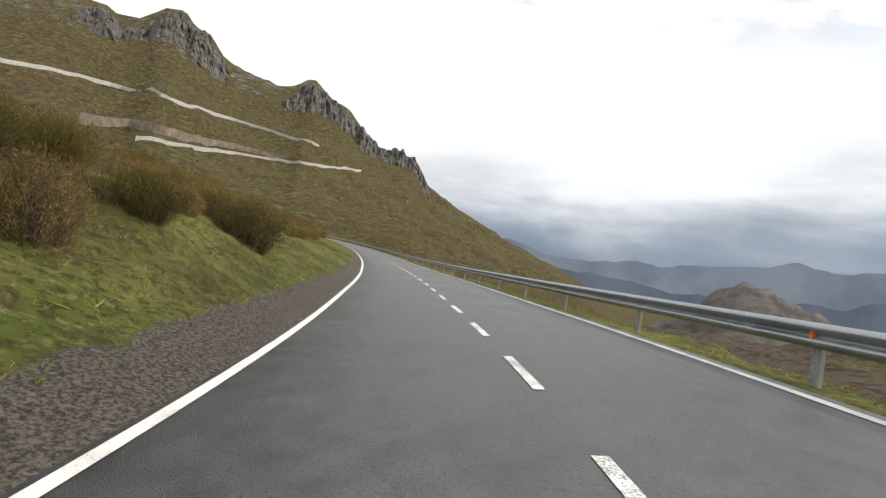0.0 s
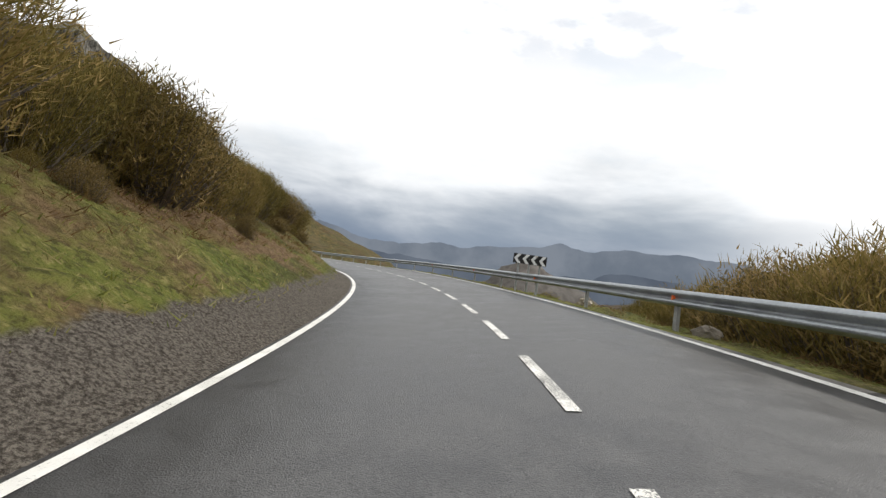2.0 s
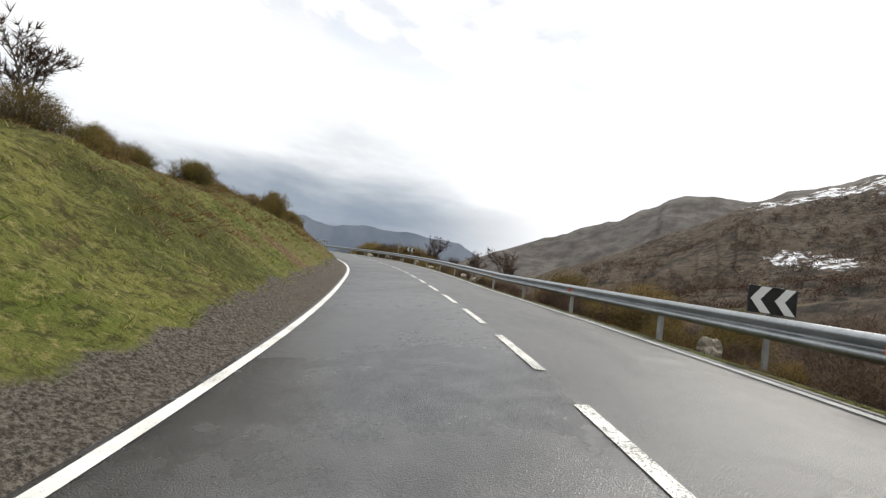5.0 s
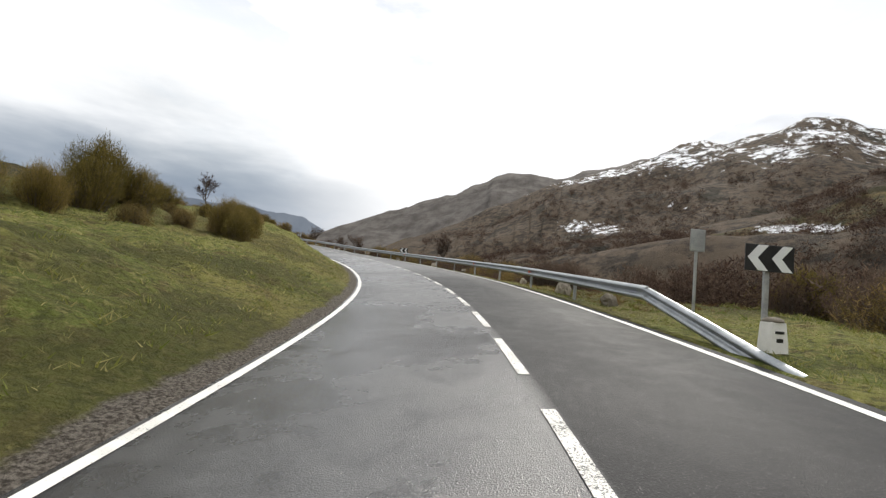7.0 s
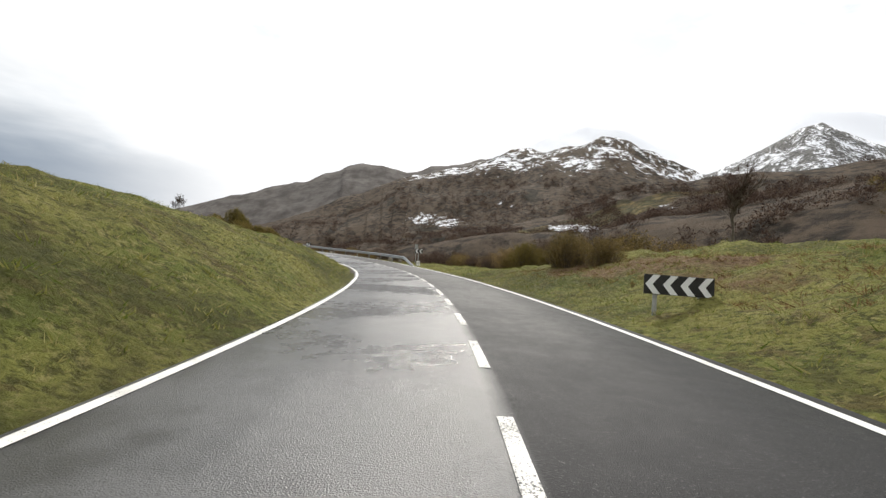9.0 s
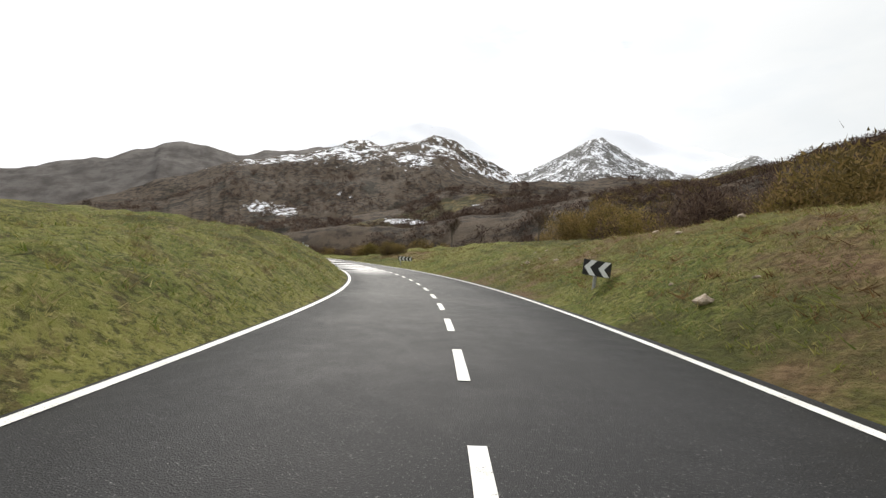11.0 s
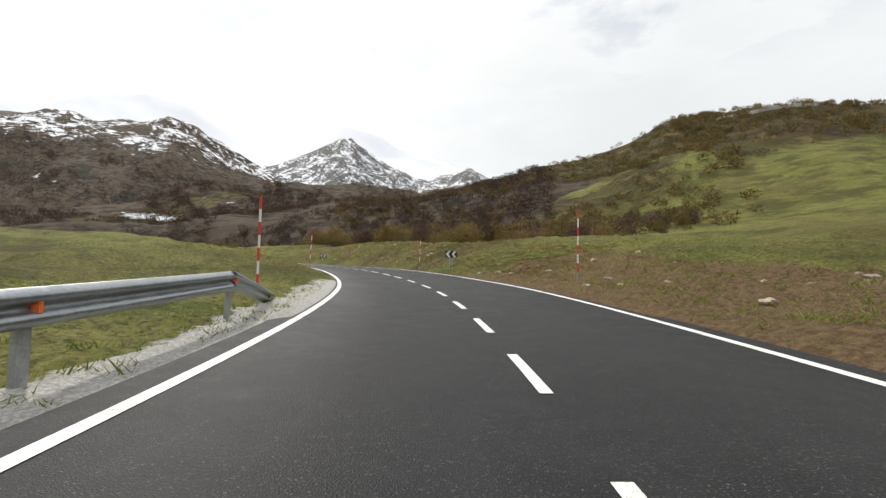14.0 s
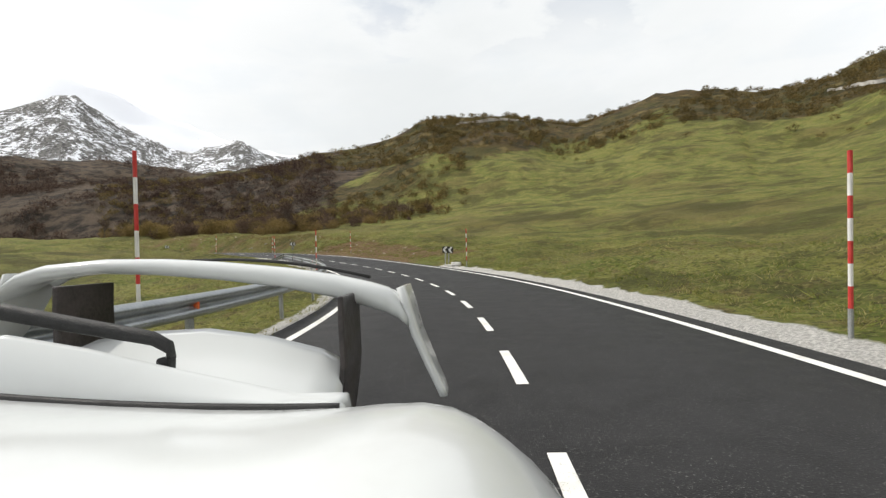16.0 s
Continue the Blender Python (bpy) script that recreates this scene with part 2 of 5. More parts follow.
# ---- building helpers ----
def part(name, bm, mat, parent=None, label=""):
    me = bpy.data.meshes.new(name)
    bm.to_mesh(me)
    bm.free()
    me.materials.append(mat)
    ob = new(name, me)
    ob.parent = parent
    return tagged(ob, label)


def sheet(name, verts, faces, mat, smooth=False):
    """A mesh object from arrays of corners."""
    me = bpy.data.meshes.new(name)
    verts = np.asarray(verts, dtype=np.float32)
    faces = np.asarray(faces, dtype=np.int32)
    k = faces.shape[1]
    me.vertices.add(len(verts))
    me.vertices.foreach_set("co", verts.ravel())
    me.loops.add(faces.size)
    me.loops.foreach_set("vertex_index", faces.ravel())
    me.polygons.add(len(faces))
    me.polygons.foreach_set("loop_start", np.arange(0, faces.size, k, dtype=np.int32))
    me.polygons.foreach_set("use_smooth", np.full(len(faces), smooth, dtype=bool))
    me.materials.append(mat)
    me.update(calc_edges=True)
    me.validate()
    return new(name, me)


def box(bm, size, m=None, bevel=0.0):
    made = bmesh.ops.create_cube(bm, size=1.0, matrix=(m or Matrix()) @ Matrix.Diagonal((*size, 1)))
    if bevel:
        edges = list({e for v in made["verts"] for e in v.link_edges})
        bmesh.ops.bevel(bm, geom=edges, offset=bevel, segments=2, affect="EDGES", profile=0.6)


def tube(bm, r0, r1, depth, m=None, seg=12):
    bmesh.ops.create_cone(bm, cap_ends=True, segments=seg, radius1=r0, radius2=r1, depth=depth, matrix=m or Matrix())


def hash2(ix, iy, seed):
    h = (ix * 374761393 + iy * 668265263 + seed * 974634777) & 0xFFFFFFFF
    h = ((h ^ (h >> 13)) * 1274126177) & 0xFFFFFFFF
    return ((h ^ (h >> 16)) & 0xFFFF) / 65535.0


def value_noise(x, y, seed=0):
    ix, iy = np.floor(x).astype(np.int64), np.floor(y).astype(np.int64)
    fx, fy = x - ix, y - iy
    fx, fy = fx * fx * (3 - 2 * fx), fy * fy * (3 - 2 * fy)
    a, b = hash2(ix, iy, seed), hash2(ix + 1, iy, seed)
    c, d = hash2(ix, iy + 1, seed), hash2(ix + 1, iy + 1, seed)
    return (a * (1 - fx) + b * fx) * (1 - fy) + (c * (1 - fx) + d * fx) * fy - 0.5


def fbm(x, y, size, octaves=4, seed=0, gain=0.5):
    total, amp = 0.0, 1.0
    for k in range(octaves):
        total = total + amp * value_noise(x / size + 17.3 * k, y / size - 9.1 * k, seed + k)
        size, amp = size * 0.5, amp * gain
    return total


def smooth(a, b, x):
    t = np.clip((np.asarray(x, dtype=float) - a) / (b - a), 0, 1)
    return t * t * (3 - 2 * t)


# ---- the road's line: station, x, y, z, bank; the station runs the way the car drives ----
LINE = [
    (-11.5, -91.0, 181.5, 8.3, 0.0), (-10.2, -71.0, 168.5, 7.2, 0.0), (-8.9, -53.0, 153.0, 6.1, 0.0),
    (-7.6, -37.5, 135.0, 5.0, 0.0), (-6.3, -24.5, 114.5, 3.9, 0.2), (-5, -15.4, 92.8, 2.85, 0.7),
    (-4, -9.7, 73.5, 2.0, 1.4), (-3.0, -5.51, 54.37, 1.3, 2.48), (-2.0, -2.22, 35.52, 0.78, 3.8),
    (-1.0, 0.2, 17.0, 0.42, 5.26), (0.0, 1.17, -0.98, 0.13, 7.01),
]
LINE_ON = [
    (1.0, -1.61, -17.98, -0.3, 7.18), (2.0, -7.73, -33.87, -0.92, 7.19), (3.0, -16.76, -46.62, -1.8, 6.93),
    (4.0, -28.94, -59.16, -2.92, 6.56), (5.0, -43.08, -71.01, -4.12, 7.05), (6.0, -59.05, -79.96, -5.22, 7.21),
    (7.0, -76.39, -85.38, -6.21, 5.57), (8.0, -94.83, -87.59, -7.15, 3.72), (9.0, -112.99, -87.0, -8.12, 2.73),
    (10.0, -130.35, -83.21, -8.98, 1.92), (11.0, -146.5, -76.56, -9.75, 0.89), (12.0, -160.94, -68.16, -10.56, -0.05),
    (13.0, -173.83, -57.88, -11.59, -1.21), (14.0, -184.04, -44.68, -12.58, -2.17), (15.0, -190.33, -31.68, -13.14, -2.59),
    (16.0, -192.92, -19.26, -13.3, -3.28), (17.0, -192.79, -7.16, -13.13, -3.73), (18.0, -190.63, 5.17, -12.87, -3.96),
    (19.0, -187.31, 18.16, -12.61, -4.02), (20.0, -183.09, 31.9, -12.39, -4.02),
]


def spline(points, step):
    """Catmull-Rom through the rows, resampled about every step metres."""
    p = np.array(points, dtype=float)
    out = []
    for i in range(len(p) - 1):
        a, b, c, d = p[max(i - 1, 0)], p[i], p[i + 1], p[min(i + 2, len(p) - 1)]
        k = max(2, int(np.linalg.norm(c[1:3] - b[1:3]) / step))
        for s in np.arange(k) / k:
            out.append(0.5 * (2 * b + (c - a) * s + (2 * a - 5 * b + 4 * c - d) * s * s + (3 * b - 3 * c + d - a) * s ** 3))
    out.append(p[-1])
    return np.array(out)


ROAD = spline(LINE + LINE_ON, 0.5)
R_U, R_P, R_BANK = ROAD[:, 0], ROAD[:, 1:4], np.radians(ROAD[:, 4])
tangent = np.gradient(R_P[:, :2], axis=0)
tangent /= np.linalg.norm(tangent, axis=1)[:, None]
# side: towards the outer edge of the bend
R_SIDE = np.stack([-tangent[:, 1], tangent[:, 0]], axis=1)
R_S = np.concatenate([[0.0], np.cumsum(np.linalg.norm(np.diff(R_P[:, :2], axis=0), axis=1))])
LEFT_EDGE, RIGHT_EDGE = -3.04, 2.93


# how much the outer lane lies above or below the plane of the inner one at its edge
OUTER_LANE = [(-3, 0), (0, 0.0), (1, -0.05), (2, -0.06), (3, -0.14), (4, -0.28), (5, -0.2), (6, -0.15), (7, -0.2), (8, -0.16), (9, -0.06), (11, 0.02), (12, 0.12), (13, 0.21), (16, 0.19)]
R_DROP = np.interp(R_U, [q[0] for q in OUTER_LANE], [q[1] for q in OUTER_LANE])


def on_road(s, lateral, rise=0.0):
    """The place at s metres along the road, lateral metres off its middle."""
    x, y, z, b = (np.interp(s, R_S, c) for c in (R_P[:, 0], R_P[:, 1], R_P[:, 2], R_BANK))
    sx, sy = np.interp(s, R_S, R_SIDE[:, 0]), np.interp(s, R_S, R_SIDE[:, 1])
    return np.stack([x + sx * lateral, y + sy * lateral, z + lateral * np.tan(b) + np.maximum(lateral, 0) / 2.92 * np.interp(s, R_S, R_DROP) + rise], axis=-1)


def s_at(u):
    return float(np.interp(u, R_U, R_S))


def heading_at(s):
    """Angle of the outward side, in degrees from east."""
    return math.degrees(math.atan2(np.interp(s, R_S, R_SIDE[:, 1]), np.interp(s, R_S, R_SIDE[:, 0])))


# ---- the lie of the land beside the road: station, then rise at 4.5, 7, 12, 25 and 60 m ----
OFFSETS = (3.3, 4.5, 7.0, 12.0, 25.0, 60.0)
OUTER = [
    (-12, -0.1, -0.8, -4, -14, -35), (-2, -0.1, -0.8, -4, -14, -40), (0.5, -0.1, -1.0, -4, -14, -40), (2, -0.1, -0.6, -1.8, -8, -30),
    (4, -0.2, -0.8, -2.5, -9, -25), (5.5, -0.2, -0.6, -1.6, -5, -16), (6.6, 0.0, 0.15, 0.2, -0.6, -6),
    (7.4, 0.1, 0.6, 1.7, 1.8, 0), (8.1, 0.3, 1.2, 2.7, 4.0, 4), (9, 0.5, 1.6, 2.8, 4, 6), (10.3, 0.7, 1.95, 2.8, 4.2, 7), (11.2, 0.85, 2.2, 3.0, 3.6, 7),
    (12.0, 0.6, 1.5, 2.3, 3.2, 8), (13, 0.3, 0.9, 1.3, 2.2, 8),
    (14.5, 0.1, 0.3, 0.6, 2.0, 7), (20, 0.1, 0.4, 0.9, 2.6, 8),
]
INNER = [
    (-12, 0.1, 0.5, 2, 6, 14), (-2, 0.15, 0.8, 2.0, 5, 12), (-0.6, 0.3, 1.5, 2.6, 5, 10), (0.3, 0.5, 1.9, 2.9, 5.2, 9), (1.3, 0.7, 2.1, 3.1, 5, 8), (2, 0.7, 2.1, 3.1, 4.8, 7),
    (3.0, 0.7, 2.2, 3.1, 4.3, 5.5), (3.6, 0.75, 2.3, 3.1, 3.8, 4.2), (4.5, 0.6, 2.0, 2.8, 3.3, 3.4), (5.5, 0.35, 1.4, 2.3, 2.7, 2.8), (6.4, 0.3, 1.2, 2.2, 2.9, 3.0),
    (7.2, 0.35, 1.15, 2.1, 3.0, 3.2), (8.0, 0.6, 1.6, 2.2, 2.8, 3.0),
    (9.4, 0.8, 2.0, 2.4, 2.5, 2.6), (10.5, 0.8, 1.6, 1.8, 1.85, 1.7), (11.3, 0.45, 0.9, 1.1, 1.15, 1.05), (12.2, 0.2, 0.5, 0.7, 0.75, 0.65), (13, 0.0, 0.15, 0.4, 0.6, 0.3),
    (14.5, -0.1, -0.3, -0.3, -0.2, -0.3), (20, -0.1, -0.4, -0.5, -0.6, -0.8),
]


def beside(table, u, d):
    t = np.array(table, dtype=float)
    cols = [np.zeros_like(u)] + [np.interp(u, t[:, 0], t[:, k]) for k in range(1, 6)]
    out = np.zeros_like(d)
    for k in range(len(OFFSETS) - 1):
        a, b = OFFSETS[k], OFFSETS[k + 1]
        inside = (d >= a) & (d < b)
        f = (d - a) / (b - a)
        out = np.where(inside, cols[k] * (1 - f) + cols[k + 1] * f, out)
    return np.where(d >= OFFSETS[-1], cols[-1] + (d - 60) * (cols[-1] - cols[-2]) / 35 * 0.6, out)


# ---- ridges far off: eye, distance, then heading and rise in degrees along the crest; reach and shape of the flank ----
RIDGES = [
    ((0, 0, 1.2), 1550, 1600, 2.0, [(-80, 7), (-66, 13), (-50.4, 16.5), (-46.1, 17.8), (-42.5, 19.0), (-38.9, 19.4), (-37.4, 18.9), (-34.9, 19.9), (-34.3, 20.9), (-32.7, 21.6), (-31.0, 20.6), (-29.6, 20.3), (-27.8, 18.8), (-25.2, 18.2), (-22.0, 18.0), (-19.2, 18.5), (-17.7, 19.3), (-15.8, 18.3), (-14.3, 17.9), (-12.4, 16.6), (-9.9, 14.8), (-7.6, 13.7), (-4.3, 13.5), (-2.0, 10.0), (1.4, 8.1), (5.3, 6.6), (9.2, 4.7), (13.0, 3.2), (18.0, 1.5), (26, -5)]),
    ((0, 0, 1.2), 1435, 380, 1.2, [(29, -1), (32.5, 3.0), (35.0, 4.1), (36.7, 3.8), (39.3, 2.5), (42.4, 1.5)]),
    ((-77, -85, -5), 1200, 800, 1.3, [(61.1, 4.3), (72.5, 9.3), (80.2, 12.4), (82.2, 13.5), (86.5, 13.8), (89.6, 13.4), (93.2, 15.2), (97.7, 15.7), (101.9, 16.4), (108.5, 16.4), (113, 14), (120, 9)]),
    ((-104, -87, -6.5), 930, 660, 1.15, [(64, 1.5), (70.3, 3.8), (78, 6.8), (84.7, 10.3), (90.3, 13.1), (97.9, 15.5), (102.7, 17.1), (105.5, 17.6), (111.4, 18), (114.5, 18.3), (117, 17.6), (120.5, 15.9), (123.7, 14.4), (126.7, 12.9), (129.6, 11.4), (139.3, 7.5)]),
    ((-172, -58, -10.4), 2200, 1100, 1.2, [(106, 12.5), (117.5, 13.6), (121.6, 13.8), (125.8, 14.1), (130.1, 16.1), (133.7, 17.6), (136.6, 16.2), (139.5, 14.9), (143.1, 13.1), (144.9, 13.4), (148.6, 14.7), (150.0, 14.7), (152.6, 13.5), (158.2, 12.4), (172, 12)]),
    ((-172, -58, -10.4), 3000, 1600, 1.2, [(92, 13.5), (99.0, 15.4), (103.1, 16.7), (107.6, 18.7), (111.9, 19.7), (115.8, 19.1), (120.0, 17.1), (124.3, 16.5), (128.6, 17.6), (132.9, 19.4), (138.8, 17.8), (145.9, 15.1), (152.6, 13.4), (170, 12)]),
    ((-172, -58, -10.4), 400, 300, 1.3, [(92.9, 4.3), (102.2, 6.4), (110.0, 8.3), (117.6, 10.9), (126.6, 12.0), (134.5, 12.6), (141.7, 12.3), (145.9, 11.9), (152.6, 12.7), (160.6, 12.2)]),
    ((-193, -15, -12), 310, 262, 1.3, [(118, 5.7), (126.8, 7), (132.9, 8.4), (139.8, 9.7), (144.5, 10.2), (146.8, 10.7), (152.9, 11.8), (158.1, 12.9), (163.6, 13.5), (167.9, 14.8), (172.3, 16.6), (176.3, 16.9), (180.2, 17.3), (184, 16.6), (187.7, 15.4), (191.7, 15.2), (194.9, 15.9), (199.1, 16.8), (206.1, 15.7), (207.6, 15.1), (210.5, 15), (214, 15), (217.1, 15.5), (219.3, 15.3), (224, 15), (240, 15), (275, 17), (300, 15)]),
]


def crest(eye, far, table):
    p = []
    for az, el in table:
        a, e = radians(az), radians(el)
        p.append((eye[0] + far * math.sin(a), eye[1] + far * math.cos(a), eye[2] + far * math.tan(e)))
    return spline([(i, *q) for i, q in enumerate(p)], far * 0.03)[:, 1:4]


CRESTS = [(crest(e, d, t), reach, shape) for e, d, reach, shape, t in RIDGES]
VALLEY, FLOOR = -190.0, -45.0


def nearest_road(x, y):
    """For each place: distance from the road's middle, signed side, row of the nearest sample."""
    pts = R_P[::2, :2]
    best, row = np.full(x.shape, 1e9), np.zeros(x.shape, dtype=int)
    for j, (px, py) in enumerate(pts):
        d2 = (x - px) ** 2 + (y - py) ** 2
        near = d2 < best
        best = np.where(near, d2, best)
        row[near] = j * 2
    off = (x - R_P[row, 0]) * R_SIDE[row, 0] + (y - R_P[row, 1]) * R_SIDE[row, 1]
    return np.sqrt(best), off, row


def far_height(x, y):
    """Height of the hills and mountains, and which crest makes it."""
    az = np.degrees(np.arctan2(x + 40, y + 40))
    open_side = smooth(14, 24, az) * (1 - smooth(64, 76, az))
    out = np.hypot(x + 40, y + 40)
    top, which = FLOOR + (VALLEY - FLOOR) * open_side * smooth(120, 800, out), np.full(x.shape, -1)
    for k, (line, reach, shape) in enumerate(CRESTS):
        best, z = np.full(x.shape, 1e12), np.zeros(x.shape)
        for a, b in zip(line[:-1], line[1:]):
            ab = b[:2] - a[:2]
            f = np.clip(((x - a[0]) * ab[0] + (y - a[1]) * ab[1]) / (ab @ ab + 1e-9), 0, 1)
            d2 = (x - a[0] - f * ab[0]) ** 2 + (y - a[1] - f * ab[1]) ** 2
            near = d2 < best
            best = np.where(near, d2, best)
            z = np.where(near, a[2] + f * (b[2] - a[2]), z)
        d = np.sqrt(best)
        base = (-20.0, VALLEY, -120.0, -50.0, -60.0, -60.0, -40.0, -14.0)[k]
        h = base + (z - base) * np.clip(1 - d / reach, 0, 1) ** shape
        if k == 0:
            h = h - 200 * open_side * (1 - smooth(900, 1400, out))
        h = np.where(d < reach, h, -400)
        which = np.where(h > top, k, which)
        top = np.maximum(top, h)
    return top, which


def terrain(x, y):
    """Height of the ground, distance to the road, signed offset and row."""
    d, off, row = nearest_road(x, y)
    u = R_U[row]
    bank = np.tan(R_BANK[row]) * np.clip(off, -3.3, 3.3) + np.clip(off, 0, 3.3) / 2.92 * R_DROP[row]
    rise = np.where(off > 0, beside(OUTER, u, d), beside(INNER, u, d))
    near = R_P[row, 2] + bank + rise
    near = near + fbm(x, y, 9.0, 4, 3) * 1.1 * smooth(3.8, 12, d) + fbm(x, y, 1.6, 2, 8) * 0.28 * smooth(3.4, 5.5, d) \
        + (np.abs(fbm(x, y, 0.9, 3, 31)) - 0.1) * 0.32 * smooth(3.5, 4.6, d) * (1 - smooth(15, 20, d))
    far, which = far_height(x, y)
    far = far + (fbm(x, y, 160.0, 3, 11) * 34 - 46 * np.abs(fbm(x, y, 210.0, 3, 61)) + 9) * 0.7 * smooth(150, 700, d) + fbm(x, y, 40.0, 4, 21) * 6 * smooth(60, 160, d)
    w = smooth(35, 130, d)
    z = near * (1 - w) + np.maximum(far, -200) * w
    return z, d, off, row, which, near


def axis(lo, hi, step, reach, growth):
    mid = np.arange(lo, hi + step / 2, step)
    out, s, x = [], step, 0.0
    while x < reach:
        s *= growth
        x += s
        out.append(x)
    out = np.array(out)
    return np.concatenate([(lo - out)[::-1], mid, hi + out])


def make_ground():
    gx, gy = axis(-235, 40, 1.5, 4300, 1.03), axis(-140, 110, 1.5, 4300, 1.03)
    x, y = np.meshgrid(gx, gy)
    z, d, off, row, which, near = terrain(x, y)
    z = z - 0.25 * (1 - smooth(2.9, 4.6, d)) - 0.3 * (1 - smooth(13.5, 15.6, d))
    nx, ny = len(gx), len(gy)
    i = np.arange(nx * ny).reshape(ny, nx)
    faces = np.stack([i[:-1, :-1], i[:-1, 1:], i[1:, 1:], i[1:, :-1]], axis=-1).reshape(-1, 4)
    ob = sheet("ground", np.stack([x, y, z], axis=-1).reshape(-1, 3), faces, GROUND, True)
    tagged(ob, "mountain ground of green grass, brown heath, rock and snow", "ground", kind="structure")
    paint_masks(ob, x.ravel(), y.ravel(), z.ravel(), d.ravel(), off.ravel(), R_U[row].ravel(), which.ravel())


def paint_masks(ob, x, y, z, d, off, u, which):
    """Which cover grows where, and which far hills get the haze tint."""
    inner, outer = off < 0, off >= 0
    heath = np.zeros_like(z)
    heath = np.where(inner, np.clip(smooth(5.0, 9.0, d) * 0.5 + 0.36 - 0.12 * smooth(2.0, 3.2, u), 0, 1) * (1 - smooth(3.6, 5.6, u + fbm(x, y, 25.0, 3, 91))), heath)
    heath = np.where(outer, smooth(5.5, 8.0, d) * (1 - smooth(5.6, 7.4, u + fbm(x, y, 12.0, 3, 92))), heath)
    heath = np.where(outer & (u > 2.15) & (u < 5.9), np.maximum(heath, smooth(3.1, 3.9, d) * 0.9), heath)
    heath = np.where((u < -0.5) & inner, 0.3 + 0.7 * smooth(8, 18, d), heath)
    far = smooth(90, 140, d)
    heath = np.maximum(heath, far * np.isin(which, (0, 1, 2)))
    heath = np.maximum(heath, np.where(which == 7, np.clip(smooth(16, 50, z + 46 * fbm(x, y, 45.0, 4, 95)) * 0.9 + 0.8 * smooth(168, 150, np.degrees(np.arctan2(x + 193, y + 15)) % 360 + 30 * fbm(x, y, 50.0, 3, 96)), 0, 1) * smooth(60, 110, d), 0))
    az = np.degrees(np.arctan2(x + 193, y + 15)) % 360 + 40 * fbm(x, y, 60.0, 4, 97)
    near_hill = np.isin(which, (6, 7)) * smooth(60, 110, d)
    heath = np.maximum(heath, near_hill * 0.75 * smooth(178, 152, az))
    wood = far * np.isin(which, (2, 3)) * 0.9
    wood = np.maximum(wood, near_hill * 0.9 * smooth(152, 134, az))
    wood = np.maximum(wood, np.where(outer & (u > 2) & (u < 9), smooth(30, 60, d), 0))
    wood = wood * (1 - 0.9 * smooth(0.27, 0.34, fbm(x, y, 70.0, 3, 77)) * (z < 70))
    rock = np.where(which == 0, smooth(230, 420, z) * 0.42, 0) + np.where((which == 3) & (z > 60), 0.2, 0) + np.where(which == 1, 0.35, 0) + np.where(np.isin(which, (4, 5)), 0.9, 0)
    snow = np.where(np.isin(which, (4, 5)), 0.5, 0) + np.where(which == 5, 0.35, 0)
    snow = snow + np.where(which == 3, smooth(130, 210, z) * 0.5, 0)
    # old drifts on the slope across the valley
    r, a = np.hypot(x + 146.6, y + 76.2), np.degrees(np.arctan2(x + 146.6, y + 76.2))
    e = np.degrees(np.arctan2(z + 8.6, r))
    for a0, e0, wa, we, most in ((94.0, 7.4, 6.5, 1.8, 0.48), (110.3, 7.0, 4.4, 0.9, 0.6), (119.4, 9.5, 2.0, 0.7, 0.55), (104, 10.0, 7, 1.6, 0.33), (128, 8.5, 3, 1.0, 0.35)):
        snow = np.maximum(snow, np.where((r > 120) & (r < 800), most * np.clip(1.35 - np.hypot((a - a0) / wa, (e - e0) / we), 0, 1), 0))
    gravel = np.where(inner & (u < 7.6), 1 - smooth(3.6, 4.6, d + 0.6 * smooth(4.2, 5.6, u)), 0.0)
    gravel = np.maximum(gravel, np.where(outer & (u < 6), 0.3 - 0.3 * smooth(3.4, 4.0, d), 0))
    # haze tint for the ridge across the valley and the hillock, not a cover
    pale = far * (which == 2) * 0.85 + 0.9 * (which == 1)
    wide = np.where((off < 0) & (u < 13.9), 4.9, 4.4)
    chalk = np.where(off < 0, smooth(12.4, 13.1, u), smooth(14.0, 14.6, u)) * (1 - smooth(3.5, wide, d))
    earth = np.where(outer & (u > 9.2) & (u < 14.0), 0.44 * (1 - smooth(8, 13, d)), 0)
    earth = np.maximum(earth, np.where(outer, 0.75 * smooth(12.2, 12.9, u) * (1 - smooth(13.7, 14.5, u)) * (1 - smooth(7, 13, d)), 0))
    earth = np.maximum(earth, np.where(outer, smooth(7.4, 7.9, u) * (1 - smooth(8.3, 8.8, u)) * 0.6 * smooth(4.5, 6, d) * (1 - smooth(8, 10, d)), 0))
    earth = np.maximum(earth, np.where(inner & (u > 0.2) & (u < 4.4), 0.46 * (1 - smooth(6, 10, d)), 0))
    earth = np.maximum(earth, np.where(inner & (u > 1.1) & (u < 1.42), 0.85 * smooth(4.6, 5.2, d) * (1 - smooth(6.2, 7.0, d)), 0))
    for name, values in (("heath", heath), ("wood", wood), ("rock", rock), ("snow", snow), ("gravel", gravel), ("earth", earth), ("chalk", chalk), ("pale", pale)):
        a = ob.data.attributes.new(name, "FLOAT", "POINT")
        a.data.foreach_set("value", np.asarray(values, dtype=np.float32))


make_ground()


